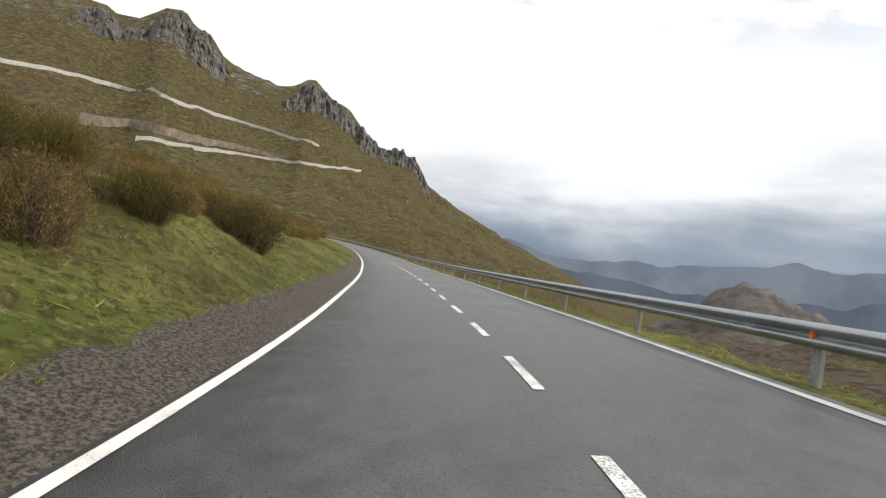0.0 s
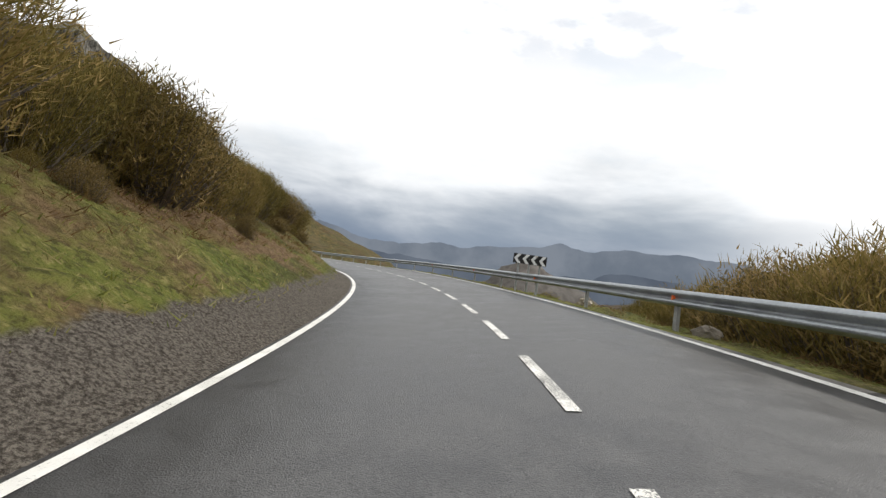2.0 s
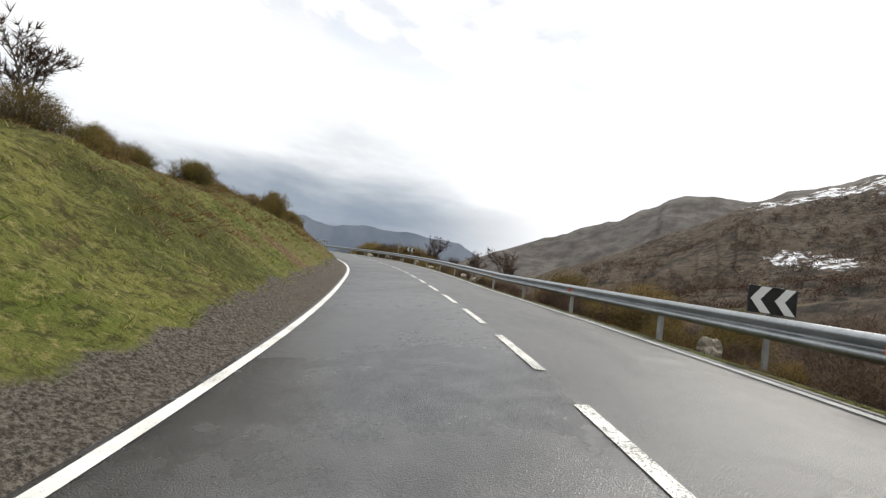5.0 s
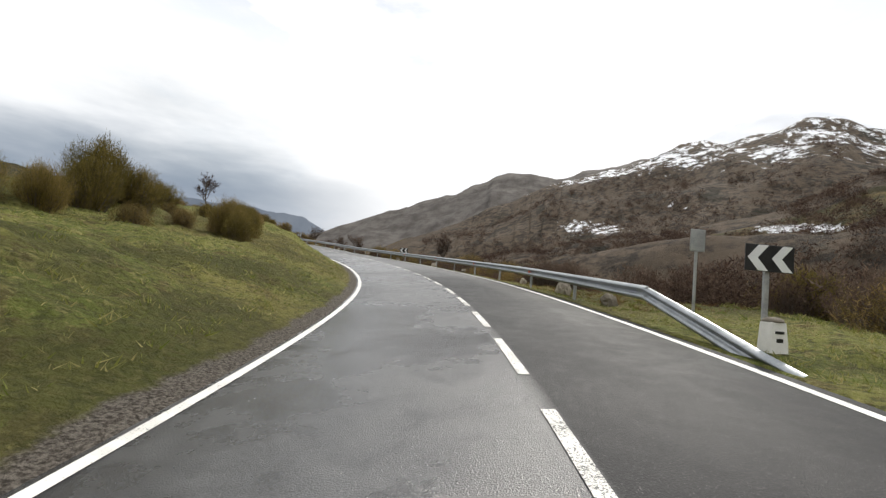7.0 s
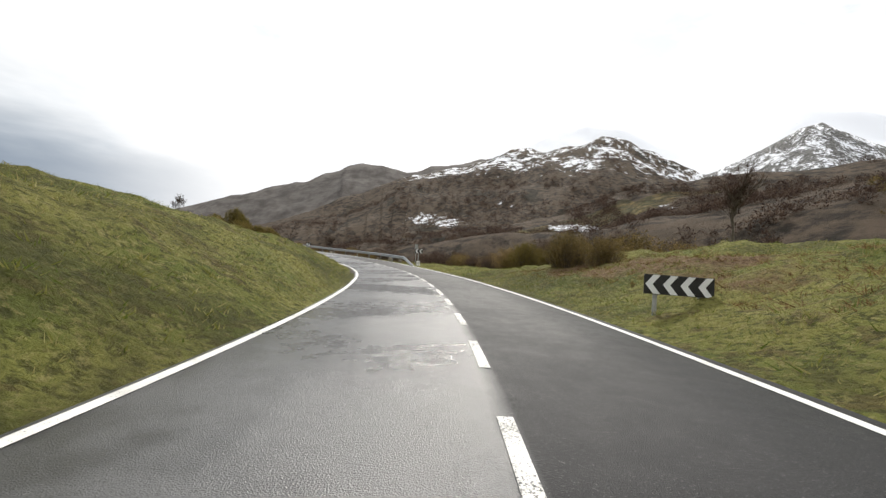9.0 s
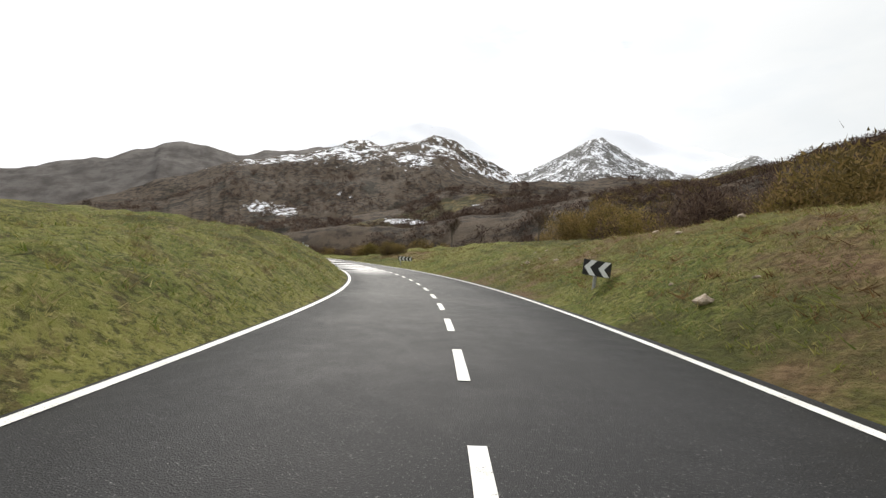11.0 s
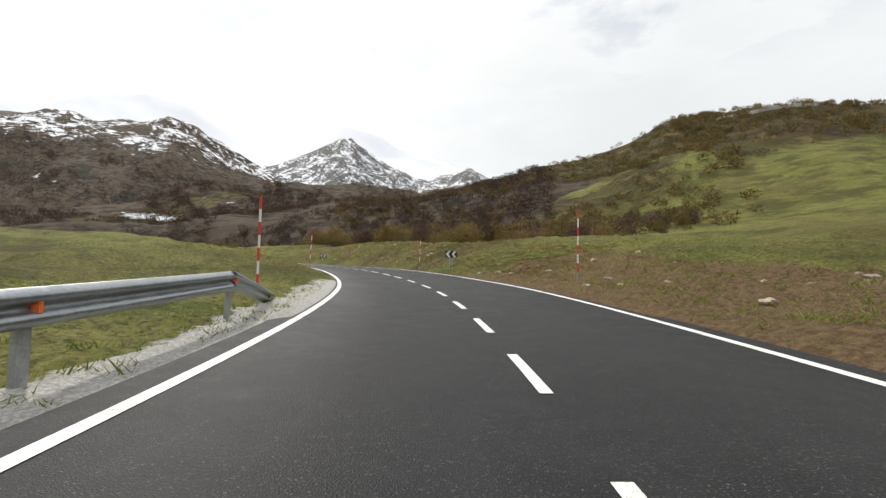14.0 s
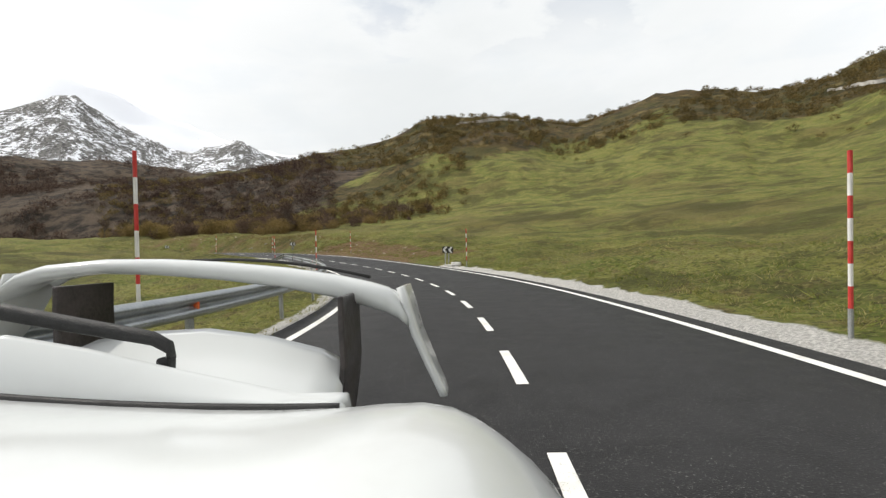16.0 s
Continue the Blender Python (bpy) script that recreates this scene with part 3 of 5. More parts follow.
# ---- road, verges, lines ----
def ribbon(name, s, laterals, rises, mat):
    rows = np.stack([on_road(s, l, r) for l, r in zip(laterals, rises)], axis=1)
    n, k = rows.shape[:2]
    i = np.arange(n * k).reshape(n, k)
    faces = np.stack([i[:-1, :-1], i[:-1, 1:], i[1:, 1:], i[1:, :-1]], axis=-1).reshape(-1, 4)[:, ::-1]
    return sheet(name, rows.reshape(-1, 3), faces, mat, True)


ACROSS = (-3.5, -3.46, -1.6, -0.1, 0.1, 1.6, 3.3, 3.34)
road = ribbon("road", R_S, ACROSS, (-0.12, 0, 0, 0.018, 0.018, 0, 0, -0.12), ASPHALT)
fresh = road.data.attributes.new("fresh", "FLOAT", "POINT")
fresh.data.foreach_set("value", np.stack([smooth(8.8, 9.5, R_U) if a < 0 else smooth(5.2, 6.1, R_U) for a in ACROSS], axis=1).ravel().astype(np.float32))
wet = road.data.attributes.new("wet", "FLOAT", "POINT")
wet.data.foreach_set("value", np.stack([smooth(3.6, 5.2, R_U) * (1 - smooth(8.8, 9.4, R_U)) * (1.0 if a < 0 else 0.08) for a in ACROSS], axis=1).ravel().astype(np.float32))
tagged(road, "two-lane mountain road of dark worn asphalt", "road", kind="structure")


def verge(side, name, label):
    """Uneven strip of ground between the asphalt and the slope."""
    d = np.concatenate([[2.98, 3.05, 3.2, 3.45, 3.7, 3.95, 4.2, 4.5], np.arange(4.8, 9, 0.3), np.arange(9, 16, 0.45)])
    p = on_road(R_S[:, None], side * d[None, :])
    z, dd, off, row, which, near = terrain(p[..., 0], p[..., 1])
    rim = np.where(R_U < 13.4, 3.17, 3.3)[:, None] if side > 0 else np.where(R_U < 13.4, 3.15, 3.44)[:, None]
    z = z + R_P[:, 2][:, None] - R_P[row, 2] + np.where(d < rim, -0.06, 0.016) - 0.7 * smooth(15.0, 15.8, d)
    n, k = z.shape
    i = np.arange(n * k).reshape(n, k)
    faces = np.stack([i[:-1, :-1], i[:-1, 1:], i[1:, 1:], i[1:, :-1]], axis=-1).reshape(-1, 4)
    if side > 0:
        faces = faces[:, ::-1]
    ob = sheet(name, np.stack([p[..., 0], p[..., 1], z], axis=-1).reshape(-1, 3), faces, GROUND, True)
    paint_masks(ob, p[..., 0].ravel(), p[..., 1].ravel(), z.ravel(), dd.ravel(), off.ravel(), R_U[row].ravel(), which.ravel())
    return tagged(ob, label, "verge", kind="structure")


verge(-1, "verge", "gravel and grass verge on the hill side of the road")
verge(1, "verge", "grass and gravel verge on the outer side of the road")


def line_strip(name, s0, s1, lateral, width, parent, mat=PAINT):
    s = np.arange(s0, s1 + 0.01, min(0.5, s1 - s0))
    rows = np.stack([on_road(s, lateral + w, r) for w, r in ((-width / 2, 0.006), (width / 2, 0.006))], axis=1)
    rows[:, :, 2] += 0.02 * (1 - min(abs(lateral) / 1.6, 1.0))
    n = len(s)
    i = np.arange(n * 2).reshape(n, 2)
    faces = np.stack([i[:-1, 0], i[1:, 0], i[1:, 1], i[:-1, 1]], axis=-1)
    ob = sheet(name, rows.reshape(-1, 3), faces[:, ::-1], mat)
    ob.parent = parent
    return ob


line_strip("edge_line", 0, R_S[-1], LEFT_EDGE, 0.13, road)
line_strip("edge_line", 0, R_S[-1], RIGHT_EDGE, 0.13, road)
# the dashes of the middle line: number, where it begins along the road past station 0
DASHES = [(-48, -151.87), (-8, -27.87), (0, -3.86), (8, 22.48), (16, 47.74), (24, 73.33), (32, 98.07), (40, 122.59), (48, 147.33), (56, 170.97), (64, 194.95), (72, 219.22), (80, 243.06), (88, 267.17), (96, 291.17), (112, 339.17)]
S_ZERO = s_at(0.0)
for k in range(-46, 111):
    s0, s1 = (S_ZERO + float(np.interp(k + e, [q[0] for q in DASHES], [q[1] for q in DASHES])) for e in (0.0, 0.66))
    line_strip("dash", s0, s1, 0.0, 0.12, road, WORN_PAINT if s0 < s_at(10.2) else PAINT)


# ---- things beside the road ----
def ground_z(x, y):
    return float(terrain(np.array([float(x)]), np.array([float(y)]))[0][0])


def place(u, lateral, rise=0.0):
    """A spot beside the road: x, y, z of the ground there and the heading of the road's outward side."""
    s = s_at(u)
    x, y, z = on_road(s, lateral)
    if abs(lateral) > 3.4:
        z = ground_z(x, y)
    return Vector((x, y, z + rise)), heading_at(s)


def thing(name, at, turn, label, category, group=""):
    ob = new(name)
    ob.empty_display_size = 0.2
    ob.matrix_world = Matrix.Translation(at) @ pose(0, 0, 0, 0, 0, turn)
    return tagged(ob, label, category, group)


def share(ob, name, parent, m):
    """Another piece on the same mesh."""
    o = new(name, ob.data)
    o.parent = parent
    o.matrix_local = m
    return o


# section of the steel beam: out towards the road, and up
BEAM = [(0.0, -0.155), (0.018, -0.15), (0.05, -0.125), (0.078, -0.105), (0.083, -0.085), (0.078, -0.065), (0.04, -0.035), (0.006, -0.012),
        (0.006, 0.012), (0.04, 0.035), (0.078, 0.065), (0.083, 0.085), (0.078, 0.105), (0.05, 0.125), (0.018, 0.15), (0.0, 0.155)]


def beam_piece(stations, lateral, tops, side, parent, swing=None):
    """One length of beam; side -1 faces the road from the outer edge."""
    prof = BEAM + [(a - 0.006, b) for a, b in reversed(BEAM)]
    rings = []
    for i, s in enumerate(stations):
        lat = lateral if swing is None else lateral + swing[i]
        base = on_road(s, lat)
        out = on_road(s, lat + side)[:2] - base[:2]
        rings.append([(base[0] + out[0] * a, base[1] + out[1] * a, base[2] + tops[i] - 0.155 + b) for a, b in prof])
    n, k = len(rings), len(prof)
    verts = np.array(rings).reshape(-1, 3)
    i = np.arange(n * k).reshape(n, k)
    j = np.roll(i, -1, axis=1)
    faces = np.stack([i[:-1], i[1:], j[1:], j[:-1]], axis=-1).reshape(-1, 4)
    if side > 0:
        faces = faces[:, ::-1]
    ob = sheet("beam", verts, faces, GALV, True)
    ob.parent = parent
    return ob


def post_mesh():
    """Steel channel post with a spacer block."""
    bm = bmesh.new()
    box(bm, (0.012, 0.12, 1.35), pose(0.05, 0, -0.03), 0.003)
    box(bm, (0.055, 0.01, 1.35), pose(0.075, 0.055, -0.03), 0.003)
    box(bm, (0.055, 0.01, 1.35), pose(0.075, -0.055, -0.03), 0.003)
    return bm


def reflector_mesh():
    bm = bmesh.new()
    v = [bm.verts.new(c) for c in ((0, -0.035, -0.055), (0, 0.035, -0.055), (0, 0.035, 0.055), (0, -0.035, 0.055),
                                   (-0.05, -0.02, -0.045), (-0.05, 0.02, -0.045), (-0.05, 0.02, 0.045), (-0.05, -0.02, 0.045))]
    for f in ((0, 1, 2, 3), (4, 7, 6, 5), (0, 4, 5, 1), (1, 5, 6, 2), (2, 6, 7, 3), (3, 7, 4, 0)):
        bm.faces.new([v[i] for i in f])
    bmesh.ops.recalc_face_normals(bm, faces=bm.faces)
    return bm


def guardrail(u0, u1, lateral, side, spacing, label, ramp_end, ramp_start):
    s0, s1 = s_at(u0), s_at(u1)
    s0 = s1 - int((s1 - s0) / spacing) * spacing
    rail = new("guardrail")
    tagged(rail, label, "guardrail")
    count = int(round((s1 - s0) / spacing))
    post = reflector = None
    for k in range(count):
        a, b = s0 + k * spacing, s0 + (k + 1) * spacing
        st = np.linspace(a, b + 0.12, 7)
        tops, swing = np.full(7, 0.74), np.zeros(7)
        if ramp_end and k >= count - 1:
            f = (st - a) / spacing
            tops, swing = 0.74 - 0.7 * np.clip(f, 0, 1), side * 0.15 * f
        if ramp_start and k < 1:
            f = 1 - (st - s0) / spacing
            tops, swing = 0.74 - 0.66 * f, -side * 0.35 * f
        beam_piece(st, lateral, tops, side, rail, swing)
        if (ramp_end and k >= count - 1) or (ramp_start and k < 1):
            continue
        at = on_road(a, lateral)
        m = Matrix.Translation(at) @ pose(0, 0, 0, 0, 0, heading_at(a) + (180 if side > 0 else 0))
        if post is None:
            post = part("post", post_mesh(), GALV_POST, rail, "steel channel post")
            post.matrix_local = m
            reflector = part("reflector", reflector_mesh(), ORANGE, rail, "orange reflector")
            reflector.matrix_local = m @ pose(-0.01, 0, 0.585)
        else:
            share(post, "post", rail, m)
            if k % 2 == 0:
                share(reflector, "reflector", rail, m @ pose(-0.01, 0, 0.585))
    return rail


guardrail(-8.0, 6.75, 3.48, -1, 4.0, "galvanised steel guardrail on channel posts along the drop", True, False)
guardrail(13.0, 19.5, -4.0, 1, 3.9, "galvanised steel guardrail along the meadow side of the road", False, True)


def chevron_mesh(width, height, depth):
    """One white arrow band pointing to -x, lying in the xz plane."""
    bm = bmesh.new()
    w, h, t = width, height / 2, width * 0.48
    pts = [(-w / 2, 0), (w / 2 - t, h), (w / 2, h), (-w / 2 + t, 0), (w / 2, -h), (w / 2 - t, -h)]
    front = [bm.verts.new((x, -depth, z)) for x, z in pts]
    back = [bm.verts.new((x, 0, z)) for x, z in pts]
    for q in ((0, 3, 2, 1), (0, 5, 4, 3)):
        bm.faces.new([front[i] for i in q])
    for i in range(6):
        j = (i + 1) % 6
        bm.faces.new((front[i], front[j], back[j], back[i]))
    bmesh.ops.recalc_face_normals(bm, faces=bm.faces)
    return bm


def chevron_sign(u, lateral, arrows, width, height, top, face, label, posts, lean=0.0):
    """A black board with white chevrons; face turns its front from the way back along the road."""
    at, side = place(u, lateral)
    sign = thing("chevron_sign", at, side - 90 + 90 + face, label, "road sign", "chevron signs of the bend")
    sign.matrix_world = sign.matrix_world @ pose(0, 0, 0, 0, lean, 0)
    base = float(on_road(s_at(u), lateral)[2]) - at.z
    z = base + top - height / 2
    bm = bmesh.new()
    box(bm, (width, 0.025, height), pose(0, 0, z), 0.006)
    board = part("board", bm, BLACK, sign, "black sign board")
    step = width / arrows
    for k in range(arrows):
        c = part("chevron", chevron_mesh(step * 0.86, height * 0.96, 0.004), WHITE, board, "white arrow band")
        c.location = (-width / 2 + step * (k + 0.5), -0.0135, z)
    for x in (-0.25, 0.25):
        bm = bmesh.new()
        box(bm, (0.035, 0.02, height * 0.9), pose(x * width, 0.022, z), 0.004)
        part("bracket", bm, GALV_POST, sign)
    for x in posts:
        bm = bmesh.new()
        box(bm, (0.08, 0.05, z + height * 0.4 + 0.4), pose(x, 0.06, (z + height * 0.4 - 0.4) / 2), 0.008)
        part("post", bm, GALV_POST, sign, "galvanised square post")
    return sign


chevron_sign(0.93, 3.9, 4, 1.4, 0.4, 1.48, -8, "long black board with four white chevrons behind the guardrail", (-0.45, 0.0, 0.45))
chevron_sign(2.38, 4.65, 2, 0.78, 0.42, 1.46, -6, "black board with two white chevrons among shrubs behind the rail", (0.2,))
chevron_sign(4.66, 4.2, 2, 0.78, 0.42, 1.16, -4, "black board with two white chevrons behind the guardrail", (0.0,))
chevron_sign(6.66, 4.2, 2, 0.78, 0.42, 1.6, 0, "black board with two white chevrons above a milestone", (0.0,))
chevron_sign(8.52, 4.45, 4, 1.4, 0.4, 1.06, -6, "long black board with four white chevrons on the grass", (-0.45, 0.45))
chevron_sign(10.34, 4.1, 2, 0.78, 0.42, 1.28, 2, "black board with two white chevrons below a grass bank", (0.0,), 6.0)
chevron_sign(12.3, 4.15, 2, 0.74, 0.4, 1.29, 2, "black board with two white chevrons beside the bank", (-0.06, 0.1))
chevron_sign(14.26, 4.0, 2, 0.74, 0.4, 1.17, 2, "black board with two white chevrons above a culvert head", (-0.12, 0.1), 4.0)


def snow_pole(u, lateral, length, label, lean=0.0, group="red and white snow poles"):
    at, side = place(u, lateral)
    pole = thing("snow_pole", at, side, label, "snow pole", group)
    pole.matrix_world = pole.matrix_world @ pose(0, 0, 0, 0, lean, 0)
    bands = 7
    h = (length - 0.35) / bands
    bm = bmesh.new()
    tube(bm, 0.028, 0.028, 0.75, pose(0, 0, -0.02), 10)
    part("sleeve", bm, GALV_POST, pole, "grey steel sleeve")
    for k in range(bands):
        bm = bmesh.new()
        tube(bm, 0.025, 0.025, h, pose(0, 0, 0.35 + h * (k + 0.5)), 10)
        part("band", bm, RED if k % 2 == 0 else POLE_WHITE, pole, "red band" if k % 2 == 0 else "white band")
    return pole


snow_pole(12.09, 3.3, 2.2, "tall red and white snow pole at the asphalt's edge", 2.0)
snow_pole(12.1, -3.75, 2.3, "tall red and white snow pole on the meadow side", 3.0)
snow_pole(13.08, 4.2, 2.3, "slender red and white snow pole by the bank", 1.0)
snow_pole(13.3, -4.25, 2.2, "slender red and white snow pole where the guardrail begins")
snow_pole(14.46, 3.95, 2.15, "tall red and white snow pole near a culvert", 2.0)
snow_pole(14.45, -4.2, 2.4, "tall red and white snow pole behind the guardrail", 1.5)
snow_pole(15.93, 3.85, 2.15, "tall red and white snow pole on white gravel", 3.5)
snow_pole(15.88, -4.65, 2.75, "tall red and white snow pole behind the guardrail", 1.0)


def back_sign(u, lateral, label):
    """A road sign seen from its grey back."""
    at, side = place(u, lateral)
    sign = thing("road_sign", at, side, label, "road sign")
    bm = bmesh.new()
    box(bm, (0.05, 0.05, 2.2), pose(0, 0, 0.9), 0.006)
    part("post", bm, GALV_POST, sign)
    bm = bmesh.new()
    box(bm, (0.34, 0.02, 0.5), pose(0, -0.04, 1.75), 0.02)
    part("board", bm, GALV_POST, sign, "grey back of the board")
    return sign


back_sign(6.5, 4.9, "small grey road sign turned away on a thin post")
back_sign(2.2, 4.4, "narrow grey marker board turned edge-on behind the rail")


def milestone(u, lateral):
    at, side = place(u, lateral)
    stone = thing("milestone", at, side + 10, "white painted stone milestone with a rounded head, stained", "milestone")
    bm = bmesh.new()
    box(bm, (0.28, 0.22, 0.62), pose(0, 0, 0.2), 0.03)
    for v in bm.verts:
        if v.co.z < 0:
            v.co.x *= 1.25
            v.co.y *= 1.25
    bmesh.ops.subdivide_edges(bm, edges=list(bm.edges), cuts=1)
    for v in bm.verts:
        v.co += Vector((noise.noise(v.co * 9), noise.noise(v.co * 9 + Vector((5, 0, 0))), 0)) * 0.012
    part("body", bm, POLE_WHITE, stone)
    bm = bmesh.new()
    bmesh.ops.create_uvsphere(bm, u_segments=20, v_segments=8, radius=0.17)
    for v in bm.verts:
        v.co = Vector((v.co.x * 0.95, v.co.y * 0.8, max(v.co.z * 0.38, -0.015) + 0.52))
    part("cap", bm, STONE, stone, "rounded yellowish cap")
    bm = bmesh.new()
    box(bm, (0.16, 0.008, 0.04), pose(0, -0.116, 0.36), 0.002)
    box(bm, (0.12, 0.008, 0.06), pose(0, -0.118, 0.24), 0.002)
    part("bars", bm, BLACK, stone, "dark worn writing as bars")


milestone(6.67, 4.15)


def boulder(at, size, seed, label, squash=(1, 1, 1), group="boulders along the road", name="boulder", mat=STONE):
    bm = bmesh.new()
    bmesh.ops.create_icosphere(bm, subdivisions=3 if size > 0.25 else 2, radius=1.0)
    off = Vector((seed * 3.7, seed * 1.3, seed * 7.1))
    for v in bm.verts:
        n = v.co.normalized()
        r = 0.78 + 0.45 * noise.noise(n * 1.1 + off) + 0.22 * noise.noise(n * 2.7 + off) + 0.08 * noise.noise(n * 7 + off)
        for axis_dir in range(5):
            d = Vector((math.sin(seed + axis_dir * 2.4), math.cos(seed * 2 + axis_dir * 1.7), math.sin(axis_dir * 3 + seed))).normalized()
            r = min(r, 0.72 / max(0.05, n.dot(d)))
        v.co = Vector((n.x * r * squash[0], n.y * r * squash[1], n.z * r * squash[2])) * size
    ob = part(name, bm, mat)
    for face in ob.data.polygons:
        face.use_smooth = name != "boulder"
    ob.location = at
    ob.rotation_euler = (0, 0, seed)
    return tagged(ob, label, name.replace("_", " "), group)


for u, lat, size, squash in ((1.2, 4.1, 0.26, (1.1, 1, 0.8)), (1.52, 3.95, 0.3, (1.2, 0.9, 0.9)), (1.73, 4.2, 0.42, (1.1, 0.9, 1.1)), (1.8, 4.0, 0.3, (0.9, 0.8, 1.1)),
                             (2.08, 3.95, 0.4, (0.9, 0.8, 1.1)), (2.33, 4.1, 0.3, (1.2, 0.8, 0.8)), (2.5, 4.2, 0.34, (1.1, 0.8, 0.8)), (2.71, 3.9, 0.42, (0.75, 0.75, 1.25)),
                             (2.92, 4.2, 0.34, (1.2, 0.9, 0.6)), (3.1, 4.0, 0.26, (0.9, 0.9, 1.0)), (3.25, 4.3, 0.3, (1.3, 0.9, 0.7)), (3.46, 4.2, 0.32, (0.9, 0.9, 1.0)), (3.68, 3.85, 0.34, (1.3, 1, 0.8)),
                             (4.6, 4.1, 0.3, (0.9, 0.9, 1.0)), (5.1, 4.1, 0.33, (0.8, 0.8, 1.2)), (5.45, 4.1, 0.28, (1, 1, 0.9)), (5.95, 4.2, 0.26, (0.9, 0.8, 1.1)),
                             (6.2, 4.0, 0.42, (0.8, 0.8, 1.1)), (6.38, 4.0, 0.28, (1, 0.8, 1.0))):
    at, side = place(u, lat)
    boulder(at + Vector((0, 0, size * 0.25)), size, u * 3.1, "rough pale limestone boulder beside the guardrail", squash)
SNOW = worn("old_snow", (0.66, 0.68, 0.7), (0.8, 0.82, 0.85), 3.0, 0.7, 0.0, 0.02)
for u, lat, size in ((6.93, -4.3, 0.38), (6.9, -4.6, 0.32), (6.95, -4.05, 0.22), (6.98, -4.5, 0.18), (6.87, -4.2, 0.2), (6.95, -5.3, 0.34), (6.9, -5.6, 0.28), (6.99, -5.5, 0.2), (6.86, -5.2, 0.16)):
    at, side = place(u, lat)
    boulder(at - Vector((0, 0, 0.015)), size, u * 4.3 + lat, "thin patch of old snow melting on the verge", (1.5, 0.8, 0.13), "snow patches", "snow_patch", SNOW)
TAN_STONE = worn("tan_stone", (0.26, 0.2, 0.14), (0.5, 0.42, 0.33), 9.0, 0.9, 0.0, 0.01)
for k in range(130):
    u = 9.4 + 4.4 * hash2(k, 3, 5)
    lat = 4.0 + 9.0 * hash2(k, 7, 2) ** 1.6
    size = 0.04 + 0.17 * hash2(k, 9, 4) ** 2.2
    at, side = place(u, lat)
    boulder(at + Vector((0, 0, size * 0.2)), size, k * 1.7, "small tan stone lying in the grass", (1.2, 1, 0.7), "stones in the grass", mat=TAN_STONE)
for u, lat, size in ((11.66, 4.3, 0.2), (11.64, 4.15, 0.13), (10.72, 5.9, 0.2), (10.85, 6.8, 0.17), (11.02, 5.0, 0.19), (11.0, 4.75, 0.14), (11.12, 7.4, 0.22), (11.79, 5.2, 0.3), (11.86, 5.6, 0.2), (11.9, 5.1, 0.17), (12.6, 3.8, 0.14), (12.63, 3.95, 0.12), (11.86, -5.6, 0.24)):
    at, side = place(u, lat)
    boulder(at + Vector((0, 0, size * 0.1)), size, u * 2.3, "grey-white lichened rock in the grass bank", (1.1, 1, 0.8), "stones in the grass")


def culvert(u, lateral):
    at, side = place(u, lateral)
    base = on_road(s_at(u), lateral)[2]
    c = thing("culvert_head", (at.x, at.y, base), side, "pale concrete culvert head beside the road", "culvert")
    bm = bmesh.new()
    box(bm, (0.55, 1.5, 0.22), pose(0, 0, 0.02), 0.03)
    part("slab", bm, CONCRETE, c)
    bm = bmesh.new()
    box(bm, (0.16, 1.3, 0.2), pose(0.3, 0, 0.16), 0.03)
    part("kerb", bm, CONCRETE, c)


culvert(14.34, 3.75)


# ---- plants ----
def leaf_look(tones, rough=0.85, by_island=True):
    def build(n, co, rand):
        geo = n.add("ShaderNodeNewGeometry").outputs["Random Per Island"]
        f = n.math("ADD", n.math("MULTIPLY", geo, 0.6), n.math("MULTIPLY", n.noise(co, 0.9, 4.0), 0.55))
        f = n.math("ADD", f, n.math("MULTIPLY", n.math("SUBTRACT", rand, 0.5), 0.35))
        f = n.math("ADD", f, n.math("MULTIPLY", n.math("SUBTRACT", n.noise(co, 0.14, 3.0), 0.5), 0.9))
        c = n.mix(n.ramp(f, 0.3, 0.62), tones[0], tones[1])
        return n.mix(n.ramp(f, 0.62, 0.92), c, tones[2]), None, None, 0
    return build


BROOM = material("broom_stems", leaf_look(((0.1, 0.085, 0.022), (0.2, 0.155, 0.045), (0.31, 0.22, 0.085))), 0.85, spec=0.2, thin=0.35)
OLIVE = material("olive_stems", leaf_look(((0.09, 0.07, 0.025), (0.2, 0.145, 0.052), (0.35, 0.24, 0.105))), 0.85, spec=0.2, thin=0.35)
TWIGS = material("bare_twigs", leaf_look(((0.046, 0.03, 0.024), (0.1, 0.068, 0.052), (0.18, 0.13, 0.095))), 0.9, spec=0.15, thin=0.35)
BARK = worn("grey_bark", (0.07, 0.058, 0.048), (0.16, 0.135, 0.11), 9.0, 0.9, 0.0, 0.01)
GRASS = material("grass_blades", leaf_look(((0.105, 0.14, 0.026), (0.215, 0.22, 0.052), (0.38, 0.33, 0.14))), 0.8, spec=0.25, thin=0.35)
STRAW = material("straw_grass", leaf_look(((0.15, 0.125, 0.05), (0.28, 0.23, 0.105), (0.42, 0.36, 0.19))), 0.85, spec=0.2, thin=0.35)
BRACKEN = material("dead_bracken", leaf_look(((0.11, 0.065, 0.028), (0.2, 0.125, 0.055), (0.32, 0.23, 0.11))), 0.9, spec=0.15, thin=0.35)


